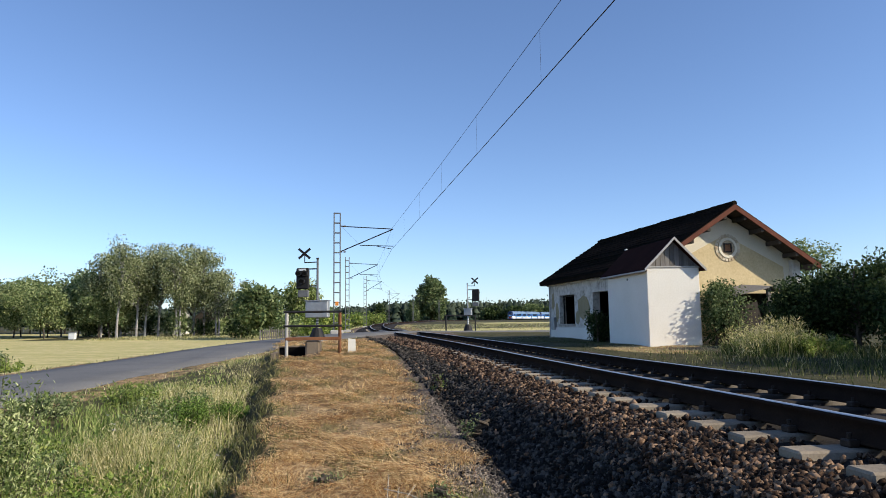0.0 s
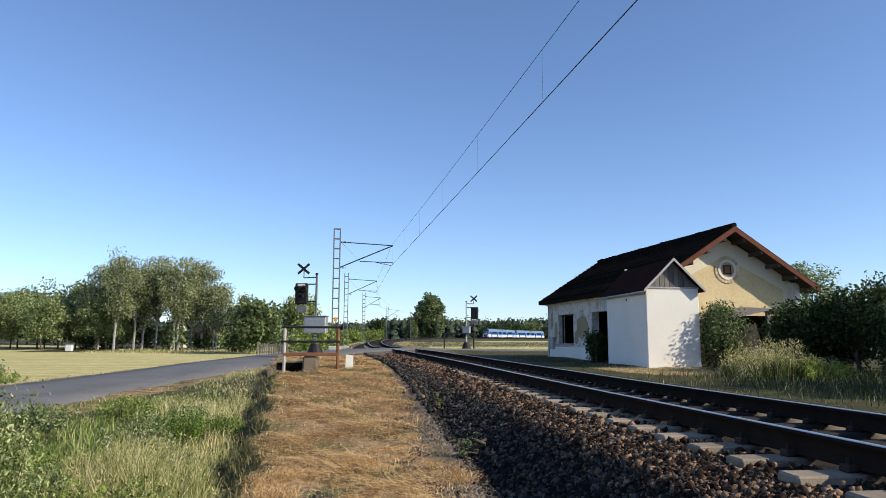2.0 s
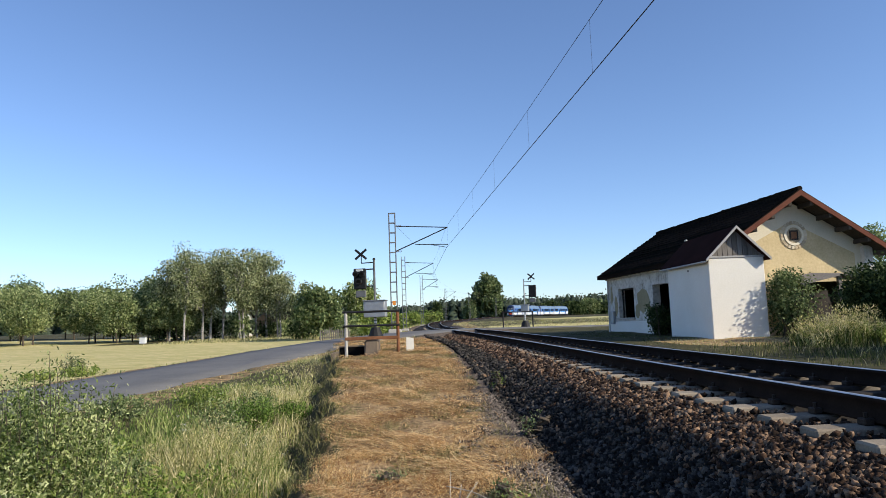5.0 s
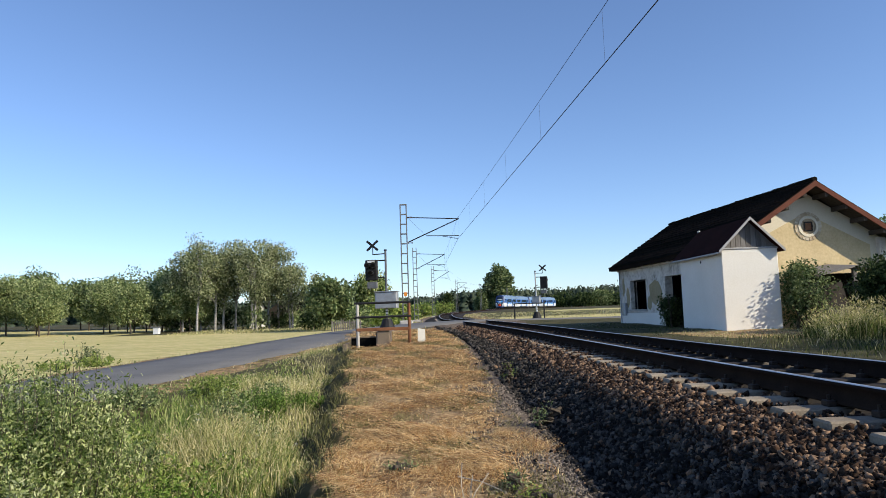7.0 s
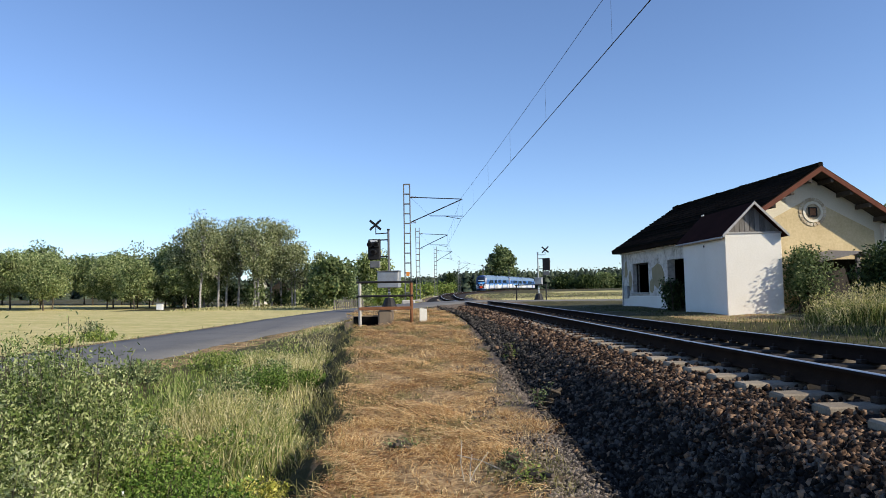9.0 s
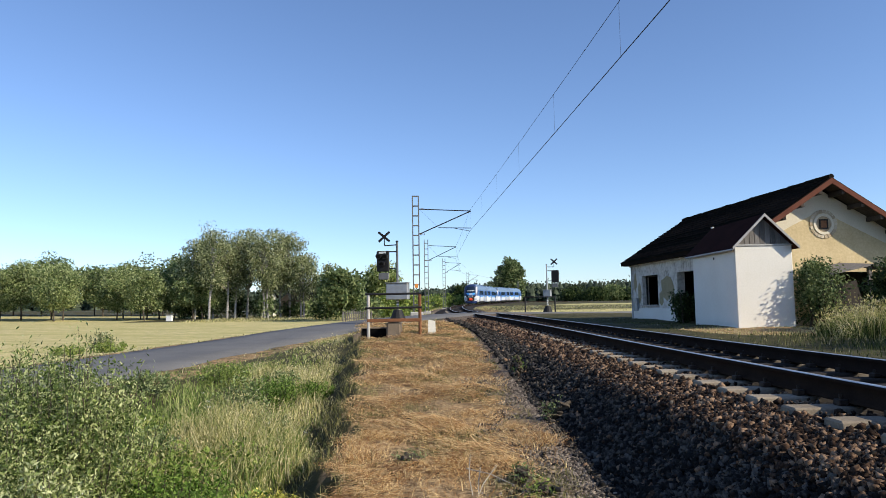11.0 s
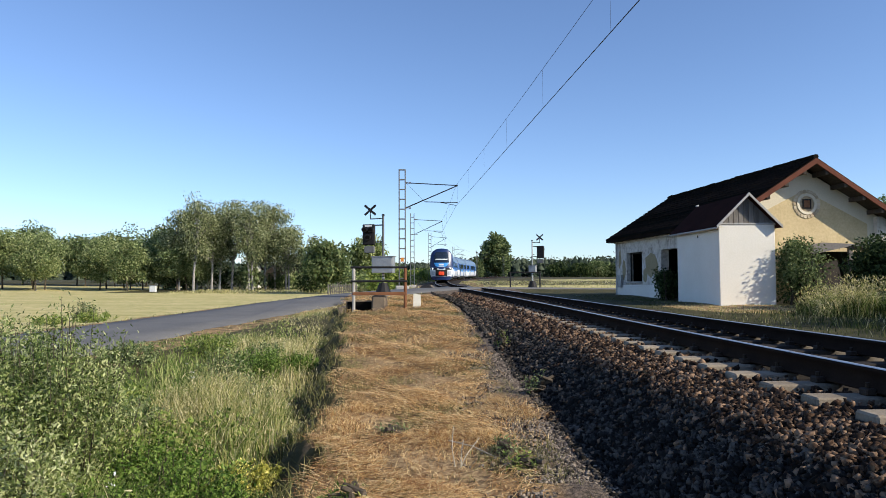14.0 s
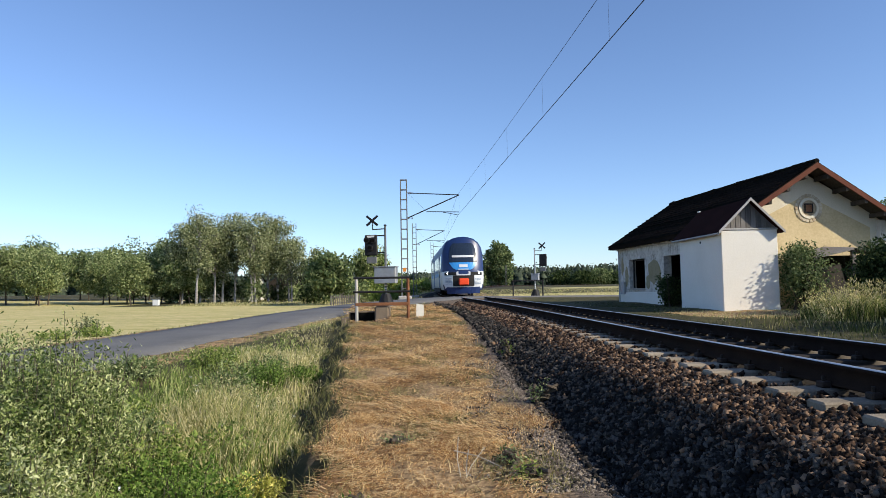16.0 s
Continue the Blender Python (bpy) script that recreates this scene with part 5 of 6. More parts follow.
    for i, (x, y, h, w, lf) in enumerate([(-13.6, 28.5, 0.75, 1.1, "birch"), (-11.6, 25.0, 0.5, 1.2, "light"), (-12.6, 24, 0.4, 1.0, "light"), (-16.5, 20.5, 0.5, 1.2, "birch")]):
        build_tree("field_weed", x, y, h, w, lf, "bark", "brownish weed clump at the edge of the hay field", 250 + i, 0.0, 3, 18, 24, 0.09, 0.13, 0.4, -0.2, "field weeds", shoots=int(36 * w))
    for i in range(16):
        x, y = 10.3 + rng.uniform(0, 2.2), 16.2 + rng.uniform(0, 2.4)
        build_tree("nettle_clump", x, y, rng.uniform(0.45, 0.75), 0.7, "light" if i % 3 else "birch", "bark", "tall yellow-green weeds standing before the bushes", 300 + i, 0.0, 3, 20, 26, 0.08, 0.1, 0.4, -0.2, "tall weeds", shoots=34)
    for i, (x, y, h) in enumerate([(0.75, 6.35, 0.16), (0.85, 5.9, 0.12), (-0.3, 7.2, 0.1), (1.0, 4.3, 0.22), (0.2, 4.15, 0.16), (-0.55, 4.9, 0.22), (1.5, 9.2, 0.3), (1.55, 13.5, 0.4)]):
        build_tree("path_weed", x, y, h, 0.3, "light" if i % 2 else "green", "bark", "small green weed on the straw path", 260 + i, 0.0, 3, 14, 14, 0.04, 0.05, 0.35, -0.2, "path weeds", z=float(path_z(np.array(y))))


bushes()


def blades(name, X, Y, Z, h, w, lean, material, label, rg, flop=None):
    """Bent grass blades of two segments; one object of stuff."""
    n = len(X)
    a = rg.uniform(0, 2 * math.pi, n)
    side = np.stack([np.cos(a), np.sin(a), 0 * a], -1) * w[:, None] / 2
    b = rg.uniform(0, 2 * math.pi, n)
    dirn = np.stack([np.cos(b), np.sin(b), 0 * b], -1) * (lean * h * rg.uniform(0.2, 1.6, n))[:, None]
    p = np.stack([X, Y, Z], -1)
    up = np.zeros((n, 3))
    up[:, 2] = h
    m1 = p + up * 0.55 + dirn * 0.3
    tip = p + up * (1 - 0.12 * lean) + dirn
    V = np.stack([p - side, p + side, m1 + side * 0.8, m1 - side * 0.8, tip + side * 0.25, tip - side * 0.25], 1).reshape(-1, 3)
    k = (np.arange(n) * 6)[:, None]
    F = np.concatenate([k + np.array([[0, 1, 2, 3]]), k + np.array([[3, 2, 4, 5]])], 1).reshape(-1, 4)
    return tagged(link_np(name, V, F, material), label, "grass", kind="stuff")


def off_pit(x, y):
    return ~((x > -2.75) & (x < -1.15) & (y > 21.1) & (y < 23.3))


def grass():
    rg = np.random.default_rng(11)
    dry, green = [], []
    for y0, y1, per, x0, hs in ((2.6, 6, 1600, -5.5, 1.0), (6, 11, 850, -6.8, 1.0), (11, 18, 300, -7.0, 1.05), (18, 33, 110, -7.0, 1.1)):
        n = int((y1 - y0) * (-0.9 - x0) * per)
        y = rg.uniform(y0, y1, n)
        x = rg.uniform(x0, -0.9, n)
        keep = off_pit(x, y) & (x < path_left(y) - 0.24 - 0.14 * np.sin(y * 1.9 + np.sin(y * 4.1)) - 0.35 * rg.random(n)) & (road_near(x, y)[0] > 2.15)
        x, y = x[keep], y[keep]
        patch = np.sin(x * 1.7 + 1.3 * np.sin(y * 0.9)) + np.sin(y * 1.1 + x * 0.6) + 1.1 * np.clip((x - path_left(y) + 1.9), -1.5, 1) + 0.5 * np.clip((y - 8) / 6, -1, 1.2)
        patch = patch - 2.2 * np.exp(-((x + 2.1) ** 2 / 0.5 + (y - 5.8) ** 2 / 3.0))
        is_dry = patch + rg.normal(0, 0.8, len(x)) > 0.75
        edge = np.clip((path_left(y) - x - 0.3) / 0.5, 0.3, 1) * (1 - 0.72 * sstep(-3.6, -5.4, x)) * (1 - 0.4 * sstep(8, 14, y)) * (1 - 0.7 * sstep(15, 20, y))
        h = rg.uniform(0.22, 0.75, len(x)) * edge * hs * (0.68 + 0.22 * np.sin(x * 2.1 + y * 1.4) + 0.16 * np.sin(x * 5.3 - y * 4.1))
        z = ground_z(x, y) - 0.02
        for flag, store in ((is_dry, dry), (~is_dry, green)):
            store.append(np.stack([x[flag], y[flag], z[flag], h[flag] * (1.12 if store is dry else 0.85), np.full(flag.sum(), 0.0042 + 0.0008 * y0)], 0))
    d, g = np.concatenate(dry, 1), np.concatenate(green, 1)
    blades("dry_grass", d[0], d[1], d[2], d[3], d[4], 0.42, M["grass_dry"], "tall dry pale-yellow meadow grass along the ditch", rg)
    blades("green_grass", g[0], g[1], g[2], g[3], g[4] * 1.4, 0.5, M["grass_green"], "fresh green grass in the ditch", rg)
    # seed heads on the dry stems
    pick = rg.choice(d.shape[1], 9000, replace=False)
    P = np.stack([d[0][pick], d[1][pick], d[2][pick] + d[3][pick] * 0.97], -1) + rg.normal(0, 0.03, (9000, 3))
    V, F = leaf_cloud(P, 0.05, 0.25, rg, -1.2)
    tagged(link_np("seed_heads", V, F, M["grass_dry"]), "pale seed heads of the meadow grass", "grass", kind="stuff")
    # white umbels among the grass
    pick = rg.choice(g.shape[1], 110, replace=False)
    P = np.stack([g[0][pick], g[1][pick], g[2][pick] + g[3][pick] * 1.15], -1)
    P = np.repeat(P, 9, 0) + rg.normal(0, 0.014, (110 * 9, 3)) * np.array([1, 1, 0.3])
    V, F = leaf_cloud(P, 0.018, 0.9, rg, -0.2)
    tagged(link_np("white_umbels", V, F, M["white_metal"]), "small white flower heads in the meadow grass", "flowers", kind="stuff")
    # straw lying on the path, matted in swirls
    n = 88000
    y = 3 + 31 * rg.random(n) ** 1.8
    x = path_left(y) + (1.9 - path_left(y)) * rg.random(n)
    clump = np.sin(x * 3.1 + y * 1.7) + np.sin(y * 2.9 - x * 2) + np.sin(x * 7 + y * 5) * 0.6
    keep = off_pit(x, y) & (clump + rg.normal(0, 0.5, n) > -0.25) & (x < centre_x(y) - 2.95 - sstep(14, 8, y) * (0.2 + 0.4 * rg.random(n)))
    x, y, clump = x[keep], y[keep], clump[keep]
    n = len(x)
    a = 0.25 + 0.7 * np.sin(x * 1.9 + y * 1.3) + rg.normal(0, 0.55, n)
    L = 0.03 + 0.3 * rg.random(n) ** 2.2
    w = 0.0011 + 0.00026 * y
    c, s = np.cos(a), np.sin(a)
    z = path_z(y) + 0.008 + 0.03 * rg.random(n) + 0.06 * np.clip(clump * 0.5, 0, 1)
    up = rg.normal(0, 0.1, n) * L
    A = np.stack([x - c * L / 2, y - s * L / 2, z + np.abs(up)], -1)
    B = np.stack([x + c * L / 2, y + s * L / 2, z + 0.012 * rg.random(n)], -1)
    Mi = (A + B) / 2 + np.stack([0 * x, 0 * x, 0.02 * rg.random(n)], -1)
    W = np.stack([-s * w, c * w, 0 * w], -1)
    V = np.stack([A - W, A + W, Mi + W, Mi - W, B + W, B - W], 1).reshape(-1, 3)
    k = (np.arange(n) * 6)[:, None]
    F = np.concatenate([k + np.array([[0, 1, 2, 3]]), k + np.array([[3, 2, 4, 5]])], 1).reshape(-1, 4)
    tagged(link_np("straw_litter", V, F, M["straw"]), "orange-brown mown straw matted on the path", "straw", kind="stuff")
    # short dry stubble and thin olive grass standing on the path
    for nm, cnt, mt, lo, hi, shift, label in (("path_stubble", 26000, "straw", 0.03, 0.11, 0.0, "short dry grass stubble on the path"), ("path_grass", 38000, "path_green", 0.025, 0.11, 2.4, "thin olive grass growing through the straw")):
        y = 3.2 + 29 * rg.random(cnt) ** 1.6
        x = path_left(y) + (1.75 - path_left(y)) * rg.random(cnt)
        keep = off_pit(x, y) & (np.sin(x * 3.3 + y * 1.4 + shift) + np.sin(y * 2.3 - x * 2.6 + shift) + rg.normal(0, 0.5, cnt) > 0.45) & (x < centre_x(y) - 2.85)
        x, y = x[keep], y[keep]
        blades(nm, x, y, path_z(y), rg.uniform(lo, hi, len(x)), 0.003 + 0.0004 * y, 1.1, M[mt], label, rg)
    # orange straw heaps beside the gravel
    for hx, hy, hr in ((0.95, 8.5, 0.34), (1.15, 8.0, 0.25), (-0.75, 8.3, 0.3), (0.15, 6.9, 0.3), (-0.8, 7.3, 0.25), (0.6, 6.9, 0.25)):
        cnt = 700
        x, y = hx + rg.normal(0, hr * 0.55, cnt), hy + rg.normal(0, hr * 0.8, cnt)
        hgt = 0.1 * np.exp(-((x - hx) ** 2 + (y - hy) ** 2) / (hr * hr))
        blades("straw_heap", x, y, path_z(y) + hgt * rg.random(cnt), rg.uniform(0.03, 0.1, cnt), 0.004 + 0 * x, 2.6, M["straw"], "loose heap of orange dry straw on the path", rg)
    # grey-green tufts hanging over the path's left edge
    n = 5000
    y = 3 + 21 * rg.random(n) ** 1.5
    x = path_left(y) + rg.normal(-0.2, 0.2, n)
    keep = off_pit(x, y) & (np.sin(y * 2.7) + np.sin(y * 6.1 + 1) + rg.normal(0, 0.6, n) > 0.1)
    x, y = x[keep], y[keep]
    blades("edge_tufts", x, y, ground_z(x, y) - 0.01, rg.uniform(0.04, 0.24, len(x)), 0.005 + 0.0004 * y, 0.8, M["path_green"], "olive-grey tufts along the path edge", rg)
    # the bank between the track and the house
    n = 60000
    y = rg.uniform(5, 36, n)
    x = rg.uniform(6.5, 21, n)
    dd = x - centre_x(y)
    h = rg.uniform(0.08, 0.2, n) * (0.6 + 0.6 * sstep(3.0, 4.5, dd)) * (1 - 0.6 * sstep(17.5, 19.5, y))
    tall = (x > 10.3 + 0.12 * np.abs(y - 17)) & (y < 20.5) & (y > 9)
    h = np.where(tall, h * 1.6 * (0.8 + 0.3 * np.sin(x * 1.3 + y)), h)
    ok = ~((x > 10.0) & (y > 23.3)) & (rg.random(n) < np.where(tall, 1.0, np.where(dd < 4.2, 0.25, 0.6))) & (road_near(x, y)[0] > 2.3)
    x, y, h = x[ok], y[ok], h[ok]
    z = ground_z(x, y) - 0.02
    # Dry tufts are scarce past the annex, keeping the house's shaded strip dark.
    dry_b = (rg.random(len(x)) < np.where((x > 9.3) & (y > 14) & (y < 20), 0.22, np.where(y > 24.5, 0.02, 0.1))) | ((y > 19) & (y < 24.5) & (x > 8.3) & (x < 12))
    blades("bank_grass", x[~dry_b], y[~dry_b], z[~dry_b], h[~dry_b], np.full((~dry_b).sum(), 0.013), 0.5, M["grass_dark"], "rough green grass before the bushes, coloured dark for shade", rg)
    blades("bank_dry_grass", x[dry_b], y[dry_b], z[dry_b], h[dry_b] * 1.1, np.full(dry_b.sum(), 0.01), 0.5, M["grass_dry"], "dry grass tufts between track and house", rg)
    n = 5200
    y = rg.uniform(16.3, 19.0, n)
    x = 9.7 + 2.3 * rg.random(n) + 0.3 * (y - 17)
    h = rg.uniform(0.45, 1.05, n) * (0.75 + 0.25 * np.sin(x * 2.2 + y)) * np.clip((x - 9.4) / 0.9, 0.35, 1)
    z = ground_z(x, y) - 0.02
    q = rg.random(n)
    # Over half the blades take the shade-coloured grass.
    for nm, lo, hi, mt, label in (("tall_dry_grass", 0.0, 0.2, "grass_dry", "tall feathery dry grass before the shed"), ("tall_green_grass", 0.2, 0.42, "grass_green", "tall green grass before the shed"), ("tall_dark_grass", 0.42, 1.0, "grass_dark", "rank grass before the shed, coloured dark as if shaded")):
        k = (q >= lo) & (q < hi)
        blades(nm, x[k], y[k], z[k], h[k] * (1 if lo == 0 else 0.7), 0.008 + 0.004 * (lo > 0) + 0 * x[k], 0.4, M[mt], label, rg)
    P = np.stack([x, y, z + h * 0.98], -1)[q < 0.2]
    V, F = leaf_cloud(np.repeat(P, 3, 0) + rg.normal(0, 0.03, (len(P) * 3, 3)), 0.09, 0.22, rg, -1.4)
    tagged(link_np("grass_plumes", V, F, M["grass_dry"]), "pale seed plumes of the tall dry grass", "grass", kind="stuff")
    # verge and field edge by the road, and the far banks
    n = 60000
    y = rg.uniform(14, 120, n)
    x = rg.uniform(-30, 40, n)
    rd = road_near(x, y)[0]
    dd = x - centre_x(y)
    ok = (((rd > 2.1) & (rd < 3.6) & (x < 0)) | ((y > 52) & (np.abs(dd) > 3.2) & (np.abs(dd) < 9)) | ((x > 5) & (y > 50) & (rd > 3)) | ((y > 78) & (x < -8))) & ~((x > 10) & (y < 40))
    ok &= (x < 5) | (rg.random(n) < 0.45)
    x, y = x[ok], y[ok]
    blades("verge_grass", x, y, ground_z(x, y) - 0.02, rg.uniform(0.1, 0.3, len(x)) * np.where(x > 3, 0.55, np.where(y < 45, 0.5, 1)), 0.012 + 0.0005 * y, 0.5, M["grass_dry"], "dry yellow verge grass along road and railway", rg)


grass()


# ---- far small things across the field ----
def small_house(name, x, y, w, d, h, roof_h, wall, roof, label, turn=0):
    z0 = float(ground_z(np.array([x]), np.array([y]))[0])
    hs = tagged(empty(name, pose(x, y, z0, 0, 0, turn)), label, "house")
    part("wall", prism([(-w / 2, -0.2), (w / 2, -0.2), (w / 2, h), (0, h + roof_h), (-w / 2, h)], "y", 0, d), M[wall], hs)
    for sx in (-1, 1):
        part("roof_slope", slope_slab((0, -0.3, h + roof_h + 0.15), (0, d + 0.3, h + roof_h + 0.15), (sx * (w / 2 + 0.4), d + 0.3, h - 0.2), (sx * (w / 2 + 0.4), -0.3, h - 0.2), 0.15), M[roof], hs)
    wd = part("window", box((-0.45, -0.04, h * 0.4), (0.45, -0.005, h * 0.4 + 1.1)), M["dark"], hs)
    part("window_sill", box((-0.55, -0.12, h * 0.4 - 0.08), (0.55, -0.045, h * 0.4)), M["concrete"], wd)


small_house("white_house", -26.2, 109, 2.2, 5, 3.2, 1.6, "plaster_white", "tile", "white gabled house half hidden behind birches", 15)
small_house("barn", -21.6, 112, 7, 9, 2.6, 2.6, "dark_wood", "dark_wood", "brown timber barn behind the trees", -10)


def picket_fence():
    fn = tagged(empty("picket_fence", pose(-9.6, 71, float(ground_z(np.array([-8.5]), np.array([71.0]))[0]))), "low pale wooden fence beside the road", "fence")
    for i in range(14):
        part("picket", box((i * 0.22, -0.02, 0), (i * 0.22 + 0.12, 0.02, 1.1 + 0.04 * (i % 3)), 0.01), M["old_wood"], fn)
    for z in (0.3, 0.85):
        part("fence_rail", box((-0.05, 0.02, z), (3.1, 0.06, z + 0.09)), M["old_wood"], fn)


picket_fence()
bx = tagged(empty("beehive", pose(-33.6, 88, float(ground_z(np.array([-33.6]), np.array([88.0]))[0]))), "small white wooden box at the field edge", "box")
part("body", box((-0.35, -0.3, 0.0), (0.35, 0.3, 0.75), 0.03), M["white_metal"], bx)
part("lid", box((-0.4, -0.35, 0.755), (0.4, 0.35, 0.82), 0.02), M["galv"], bx)


# twigs and stalks on the path
def twig(P, r, label, wood):
    bm = bmesh.new()
    for a, b in zip(P[:-1], P[1:]):
        add_tube(bm, a, b, r, r * 0.8, 5)
    tagged(part("dry_twig", bm, M[wood]), label, "twig")


twig([(-0.75, 10.2, 0.1), (-0.35, 9.4, 0.12), (0.0, 8.6, 0.06)], 0.008, "thin dark fallen twig lying on straw", "dark_wood")
twig([(0.28, 5.9, 0.0), (0.25, 6.05, 0.16), (0.27, 6.2, 0.32)], 0.0045, "pale bleached dead stalk standing by the path", "bleached")
twig([(0.3, 5.9, 0.0), (0.37, 6.05, 0.1), (0.5, 6.2, 0.22)], 0.0045, "pale bleached dead stalk leaning over straw", "bleached")
twig([(0.24, 6.5, 0.13), (0.45, 6.4, 0.1), (0.64, 6.3, 0.03)], 0.006, "pale bleached twig lying across the stalks", "bleached")
twig([(0.32, 5.95, 0.0), (0.34, 6.2, 0.1), (0.37, 6.4, 0.16)], 0.005, "thin bleached dead stalk by the path", "bleached")


# ---- the train ----
TM = {
    "white": mat("train_white_paint", [(0.58, 0.6, 0.63), (0.66, 0.68, 0.7)], 0.5, 10, 0.35, bump=0.0, spec=0.5),
    "blue": mat("train_blue_paint", [(0.028, 0.10, 0.30), (0.045, 0.14, 0.38)], 0.5, 10, 0.35, bump=0.0, spec=0.5),
    "lightblue": mat("train_light_blue_paint", [(0.03, 0.24, 0.62), (0.05, 0.3, 0.7)], 0.5, 10, 0.35, bump=0.0, spec=0.5),
    "navy": mat("train_navy_paint", [(0.008, 0.022, 0.09), (0.014, 0.034, 0.12)], 0.5, 10, 0.3, bump=0.0, spec=0.5),
    "roof": mat("train_roof_paint", [(0.1, 0.16, 0.26), (0.17, 0.24, 0.34)], 0.8, 10, 0.5, bump=0.05),
    "glass": mat("train_dark_glass", [(0.012, 0.02, 0.035), (0.02, 0.03, 0.05)], 0.8, 10, 0.08, bump=0.0, spec=0.6),
    "under": mat("train_underframe", [(0.015, 0.015, 0.017), (0.04, 0.038, 0.036)], 2, 20, 0.8),
}


def emitter(name, col, power):
    m = bpy.data.materials.new(name)
    m.use_nodes = True
    b = m.node_tree.nodes["Principled BSDF"]
    b.inputs["Base Color"].default_value = (*col, 1)
    b.inputs["Emission Color"].default_value = (*col, 1)
    b.inputs["Emission Strength"].default_value = power
    return m


TM["head"] = emitter("train_headlight", (1.0, 0.97, 0.9), 3.0)
TM["coupler_red"] = mat("train_coupler_red", [(0.75, 0.06, 0.02), (0.85, 0.1, 0.04)], 3, 30, 0.5)

HALF = [(0.0, 0.42), (0.9, 0.42), (1.32, 0.45), (1.41, 0.8), (1.44, 1.3), (1.44, 1.72), (1.44, 2.3), (1.41, 3.0), (1.33, 3.42), (1.12, 3.8), (0.75, 4.05), (0.35, 4.16), (0.0, 4.18)]
CAR = 21.85


def front_y(x, z):
    """How far the nose surface lies behind its foremost point."""
    return 0.55 * (abs(x) / 1.44) ** 2.6 + 0.2 * max(0.0, z - 1.5) ** 1.45 + 0.1 * max(0, 1.0 - z)


def nose_patch(x0, x1, z0, z1, lift, shape=None, n=8, k=6):
    bm = bmesh.new()
    rows = []
    for j in range(k + 1):
        v = j / k
        z = z0 + (z1 - z0) * v
        a, b = (x0, x1) if shape is None else (x0 * shape(v), x1 * shape(v))
        rows.append([bm.verts.new((a + (b - a) * i / n, front_y(a + (b - a) * i / n, z) - lift, z)) for i in range(n + 1)])
    for r0, r1 in zip(rows[:-1], rows[1:]):
        for i in range(n):
            bm.faces.new((r0[i], r0[i + 1], r1[i + 1], r1[i]))
    ret = bmesh.ops.extrude_face_region(bm, geom=bm.faces[:])
    bmesh.ops.translate(bm, verts=[v for v in ret["geom"] if isinstance(v, bmesh.types.BMVert)], vec=(0, lift + 0.02, 0))
    bmesh.ops.recalc_face_normals(bm, faces=bm.faces[:])
    return bm


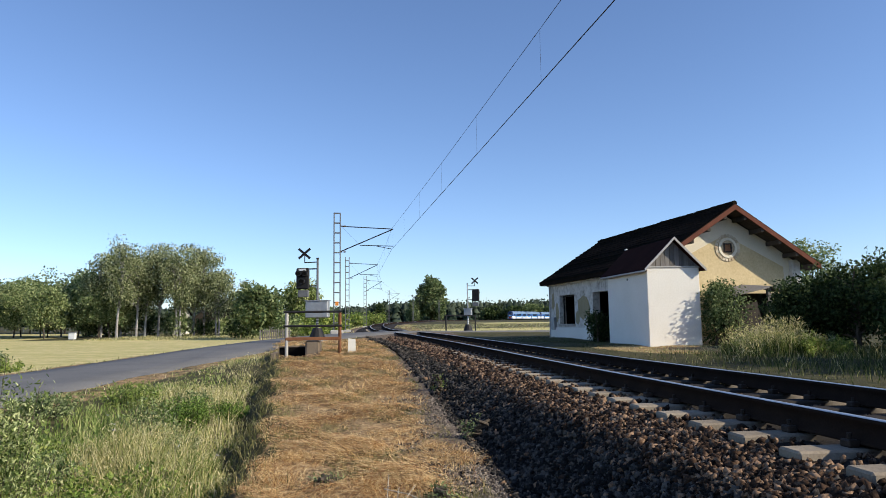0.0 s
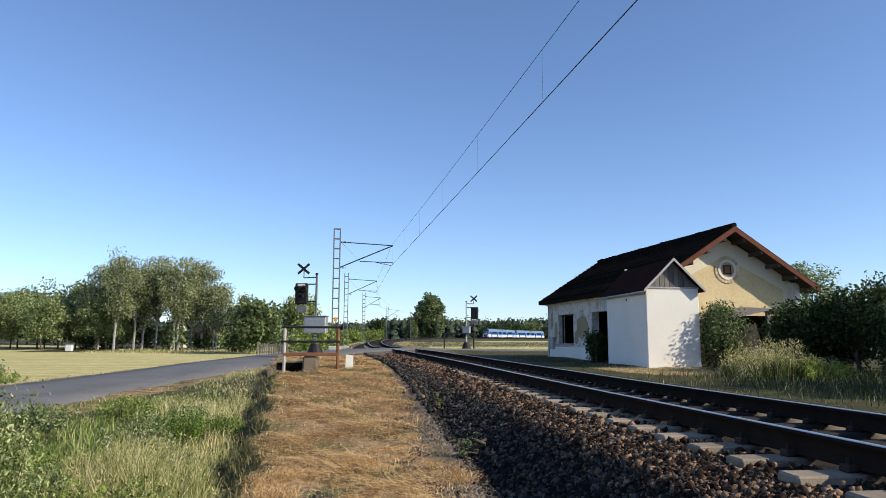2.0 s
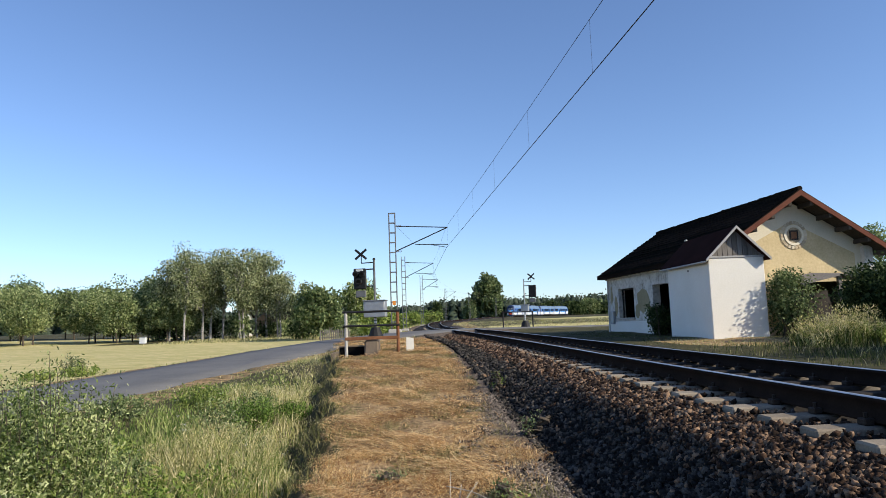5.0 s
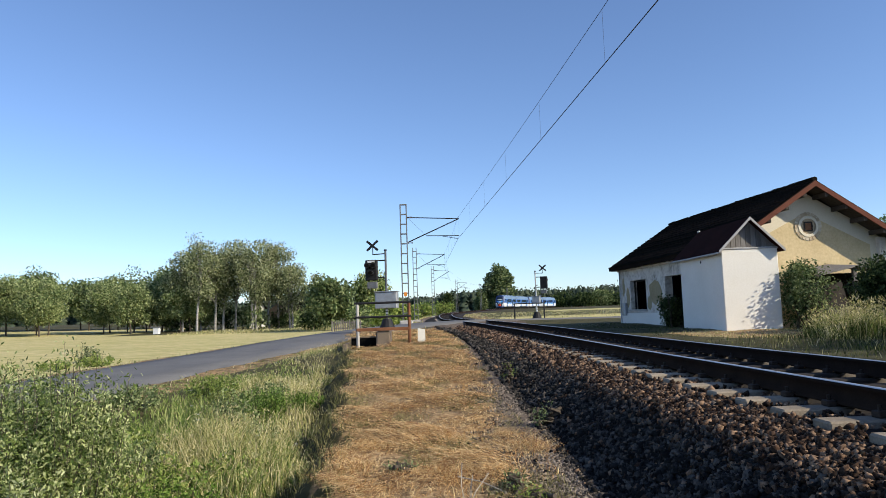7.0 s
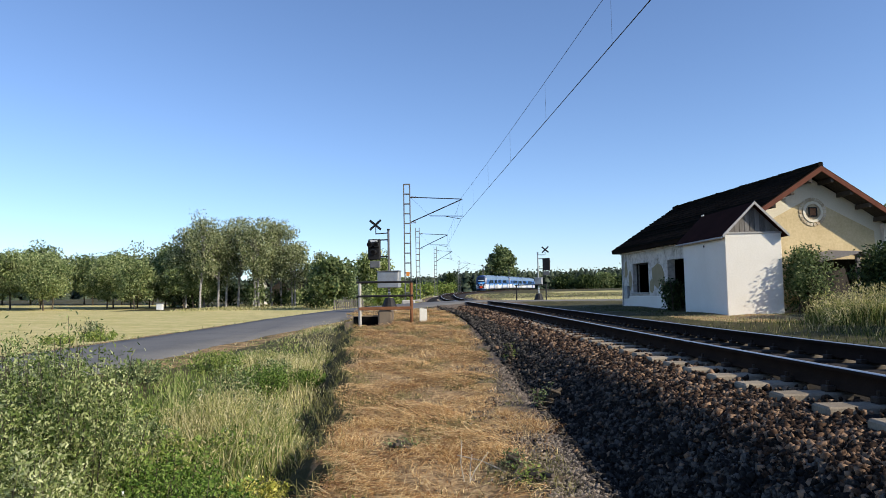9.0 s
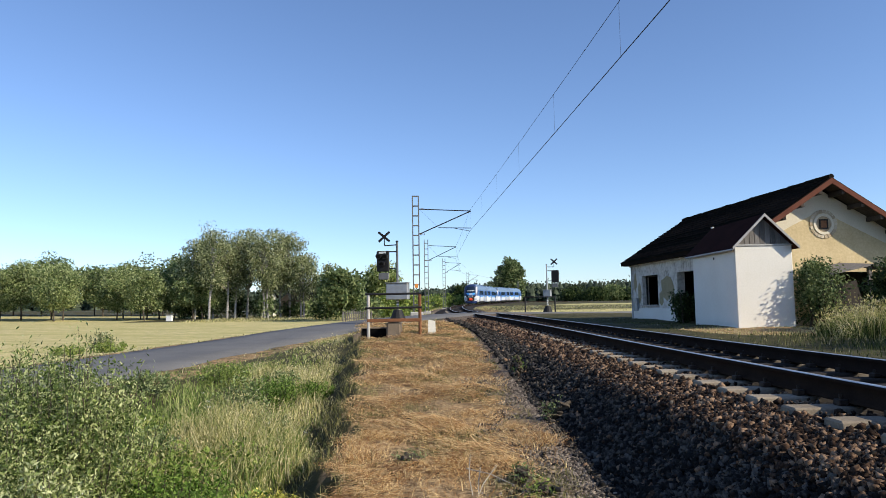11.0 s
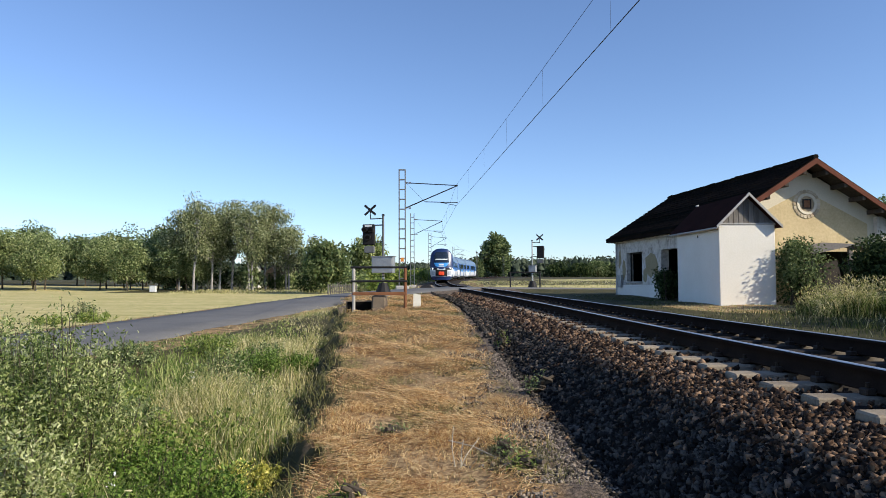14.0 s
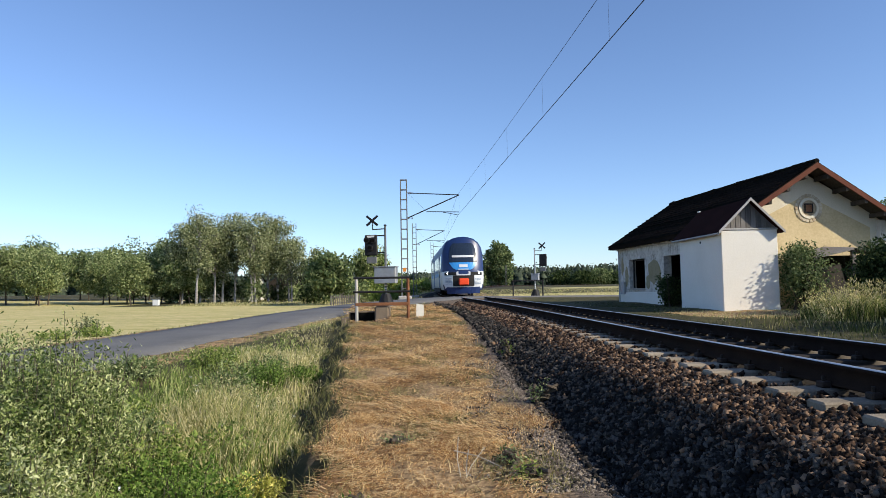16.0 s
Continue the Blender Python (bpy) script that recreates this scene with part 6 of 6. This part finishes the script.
def build_car(lead):
    """One car; its nose (leading or trailing cab) is at y = 0 and points to -y."""
    car = empty("train_car")
    ring = [(x, z) for x, z in HALF] + [(-x, z) for x, z in HALF[-2:0:-1]]
    n = len(ring)
    bm = bmesh.new()
    mats = ["white", "blue", "roof", "navy"]
    rows = []
    zc = 1.9
    for k in (0.02, 0.25, 0.5, 0.7, 0.85, 0.95, 1.0):
        rows.append([bm.verts.new((x * k, front_y(x * k, zc + (z - zc) * k), zc + (z - zc) * k)) for x, z in ring])
    for y in (2.6, 4.6, 9.0, 14.0, CAR):
        rows.append([bm.verts.new((x, y, z)) for x, z in ring])
    for r, (a, b) in enumerate(zip(rows[:-1], rows[1:])):
        for i in range(n):
            j = (i + 1) % n
            f = bm.faces.new((a[i], a[j], b[j], b[i]))
            c = f.calc_center_median()
            if r < 6:
                f.material_index = 3 if c.z > 1.6 or c.z < 0.75 else 0
            else:
                f.material_index = (0 if c.z < 1.75 else 1 if c.z < 3.15 else 2) if c.y > 1.9 else (0 if c.z < 1.6 else 3 if c.y < 1.4 else 1 if c.z < 3.15 else 2)
            f.smooth = True
    bm.faces.new(rows[0])
    bm.faces.new(rows[-1][::-1])
    bmesh.ops.recalc_face_normals(bm, faces=bm.faces[:])
    me = bpy.data.meshes.new("body")
    bm.to_mesh(me)
    bm.free()
    for k in mats:
        me.materials.append(TM[k])
    body = new("body", me)
    body.parent = car
    # windows in a glazed band, doors, skirts
    for sx in (-1, 1):
        xx = sx * 1.445
        for y0, y1 in ((2.3, 3.3), (6.0, 7.5), (7.7, 9.2), (9.4, 10.9), (11.1, 12.6), (16.0, 17.5), (17.7, 19.2), (19.4, 20.7)):
            part("window", box((min(xx, xx - sx * 0.03), y0, 2.0), (max(xx, xx - sx * 0.03) + 0.004, y1, 2.9), 0.0), TM["glass"], body)
        for y0 in (4.2, 13.6):
            d = part("door", box((min(xx, xx - sx * 0.03) - 0.006, y0, 0.62), (max(xx, xx - sx * 0.03) + 0.006, y0 + 1.4, 2.98), 0.0), TM["blue"], body, "blue double door")
            for q in (0.12, 0.76):
                part("door_window", box((min(xx + sx * 0.012, xx - sx * 0.02), y0 + q, 1.35), (max(xx + sx * 0.012, xx - sx * 0.02), y0 + q + 0.52, 2.75)), TM["glass"], d)
        for y0, y1 in ((6.0, 8.8), (9.6, 12.4), (16.4, 19.6)):
            part("stripe", box((min(xx, xx - sx * 0.02) - 0.004, y0, 1.45), (max(xx, xx - sx * 0.02) + 0.004, y1, 1.72)), TM["lightblue"], body)
        part("skirt", box((sx * 1.36 - 0.03, 4.8, 0.28), (sx * 1.36 + 0.03, 16.5, 0.6)), TM["under"], body)
    # roof equipment
    for y0, y1 in ((5.5, 8.5), (10.0, 13.0), (16.5, 19.0)):
        part("roof_unit", box((-0.8, y0, 4.0), (0.8, y1, 4.28), 0.06), TM["roof"], body)
    part("underframe", box((-1.1, 2.0, 0.35), (1.1, CAR - 0.4, 0.6)), TM["under"], body)
    for yb in (3.4, CAR - 3.0):
        bg = part("bogie", box((-1.15, yb - 1.5, 0.42), (1.15, yb + 1.5, 0.62), 0.05), TM["under"], car)
        for o in (-1.1, 1.1):
            bw = bmesh.new()
            for sx in (-1, 1):
                add_tube(bw, (sx * 0.68, yb + o, 0.43), (sx * 0.82, yb + o, 0.43), 0.42, seg=18)
            add_tube(bw, (-0.7, yb + o, 0.43), (0.7, yb + o, 0.43), 0.08, seg=8)
            part("wheelset", bw, TM["under"], bg)
    # cab front
    part("windshield", nose_patch(-0.98, 0.98, 2.38, 3.38, 0.02, lambda v: 1.0 - 0.1 * v), TM["glass"], body, "dark windshield")
    part("destination_display", nose_patch(-0.84, 0.84, 3.385, 3.72, 0.02, lambda v: 1.0 - 0.22 * v * v), TM["glass"], body)
    part("sun_blind", nose_patch(-0.76, 0.76, 2.72, 2.86, 0.035), TM["white"], body)
    part("front_panel", nose_patch(-0.98, 0.98, 1.84, 2.36, 0.02, lambda v: 0.5 + 0.5 * v ** 0.6), TM["lightblue"], body, "bright blue front panel")
    part("front_badge", nose_patch(-0.3, 0.3, 2.02, 2.22, 0.04), TM["white"], body)
    part("front_badge", nose_patch(-0.38, 0.38, 1.86, 1.91, 0.04), TM["white"], body)
    part("coupler_recess", nose_patch(-0.74, 0.74, 0.7, 1.46, 0.012), TM["under"], body)
    if lead:
        cp = part("coupler", box((-0.34, -0.3, 0.78), (0.34, 0.1, 1.24), 0.06), TM["coupler_red"], body, "red automatic coupler head")
    for sx in (-1, 1):
        bl = bmesh.new()
        part("lamp_cluster", nose_patch(*sorted((sx * 0.5, sx * 1.3)), 1.47, 1.68, 0.015, n=5, k=2), TM["under"], body, "black swept headlamp housing")
        add_tube(bl, (sx * 1.1, front_y(1.1, 1.6) - 0.035, 1.6), (sx * 1.1, front_y(1.1, 1.6) + 0.06, 1.6), 0.06, seg=14)
        part("headlight", bl, TM["head"] if lead else TM["glass"], body)
        gr = part("grille", nose_patch(*sorted((sx * 0.78, sx * 1.28)), 0.82, 1.32, 0.02, n=3, k=2), TM["white"], body)
        for q in range(5):
            part("slat", nose_patch(*sorted((sx * 0.8, sx * 1.24)), 0.86 + q * 0.09, 0.89 + q * 0.09, 0.035, n=2, k=1), TM["roof"], gr)
    part("snow_plough", nose_patch(-1.15, 1.15, 0.2, 0.5, 0.03), TM["navy"], body)
    return car


lead_car = tagged(build_car(True), "blue and white diesel railcar with rounded dark nose", "train", "cars of the train")
inner_car = tagged(build_car(False), "second blue and white railcar with dark window band", "train", "cars of the train")
third_car = copy_thing(inner_car, Matrix.Identity(4))
tail_car = copy_thing(inner_car, Matrix.Identity(4))
tagged(third_car, "blue and white railcar coupled behind the first unit")
tagged(tail_car, "last blue and white railcar of the train")


def train_s(t):
    u = 16.0 - t
    return 47.99 + 19.815 * u - 0.0543 * u * u


def on_track(front, rear):
    """The pose of a car whose two bogies stand at these distances along the track."""
    ax, ay, az, _ = (float(v) for v in track_at(front))
    bx, by, bz, _ = (float(v) for v in track_at(rear))
    h = math.atan2(bx - ax, by - ay)
    tilt = math.atan2(bz - az, math.hypot(bx - ax, by - ay))
    return Matrix.Translation((ax, ay, az)) @ Matrix.Rotation(-h, 4, "Z") @ Matrix.Rotation(tilt, 4, "X")


def motions():
    rows = {lead_car: [], inner_car: [], third_car: [], tail_car: []}
    unit = 2 * CAR + 0.02
    for i in range(65):
        t = i * 0.25
        for cars, s in (((lead_car, inner_car), train_s(t)), ((third_car, tail_car), train_s(t) + unit + 0.6)):
            rows[cars[0]].append((t, on_track(s + 3.4, s + CAR - 3.0) @ pose(0, -3.4, 0)))
            e = s + unit
            rows[cars[1]].append((t, on_track(e - 3.4, e - CAR + 3.0) @ pose(0, -3.4, 0)))
    for car, r in rows.items():
        walk(car, r)


motions()
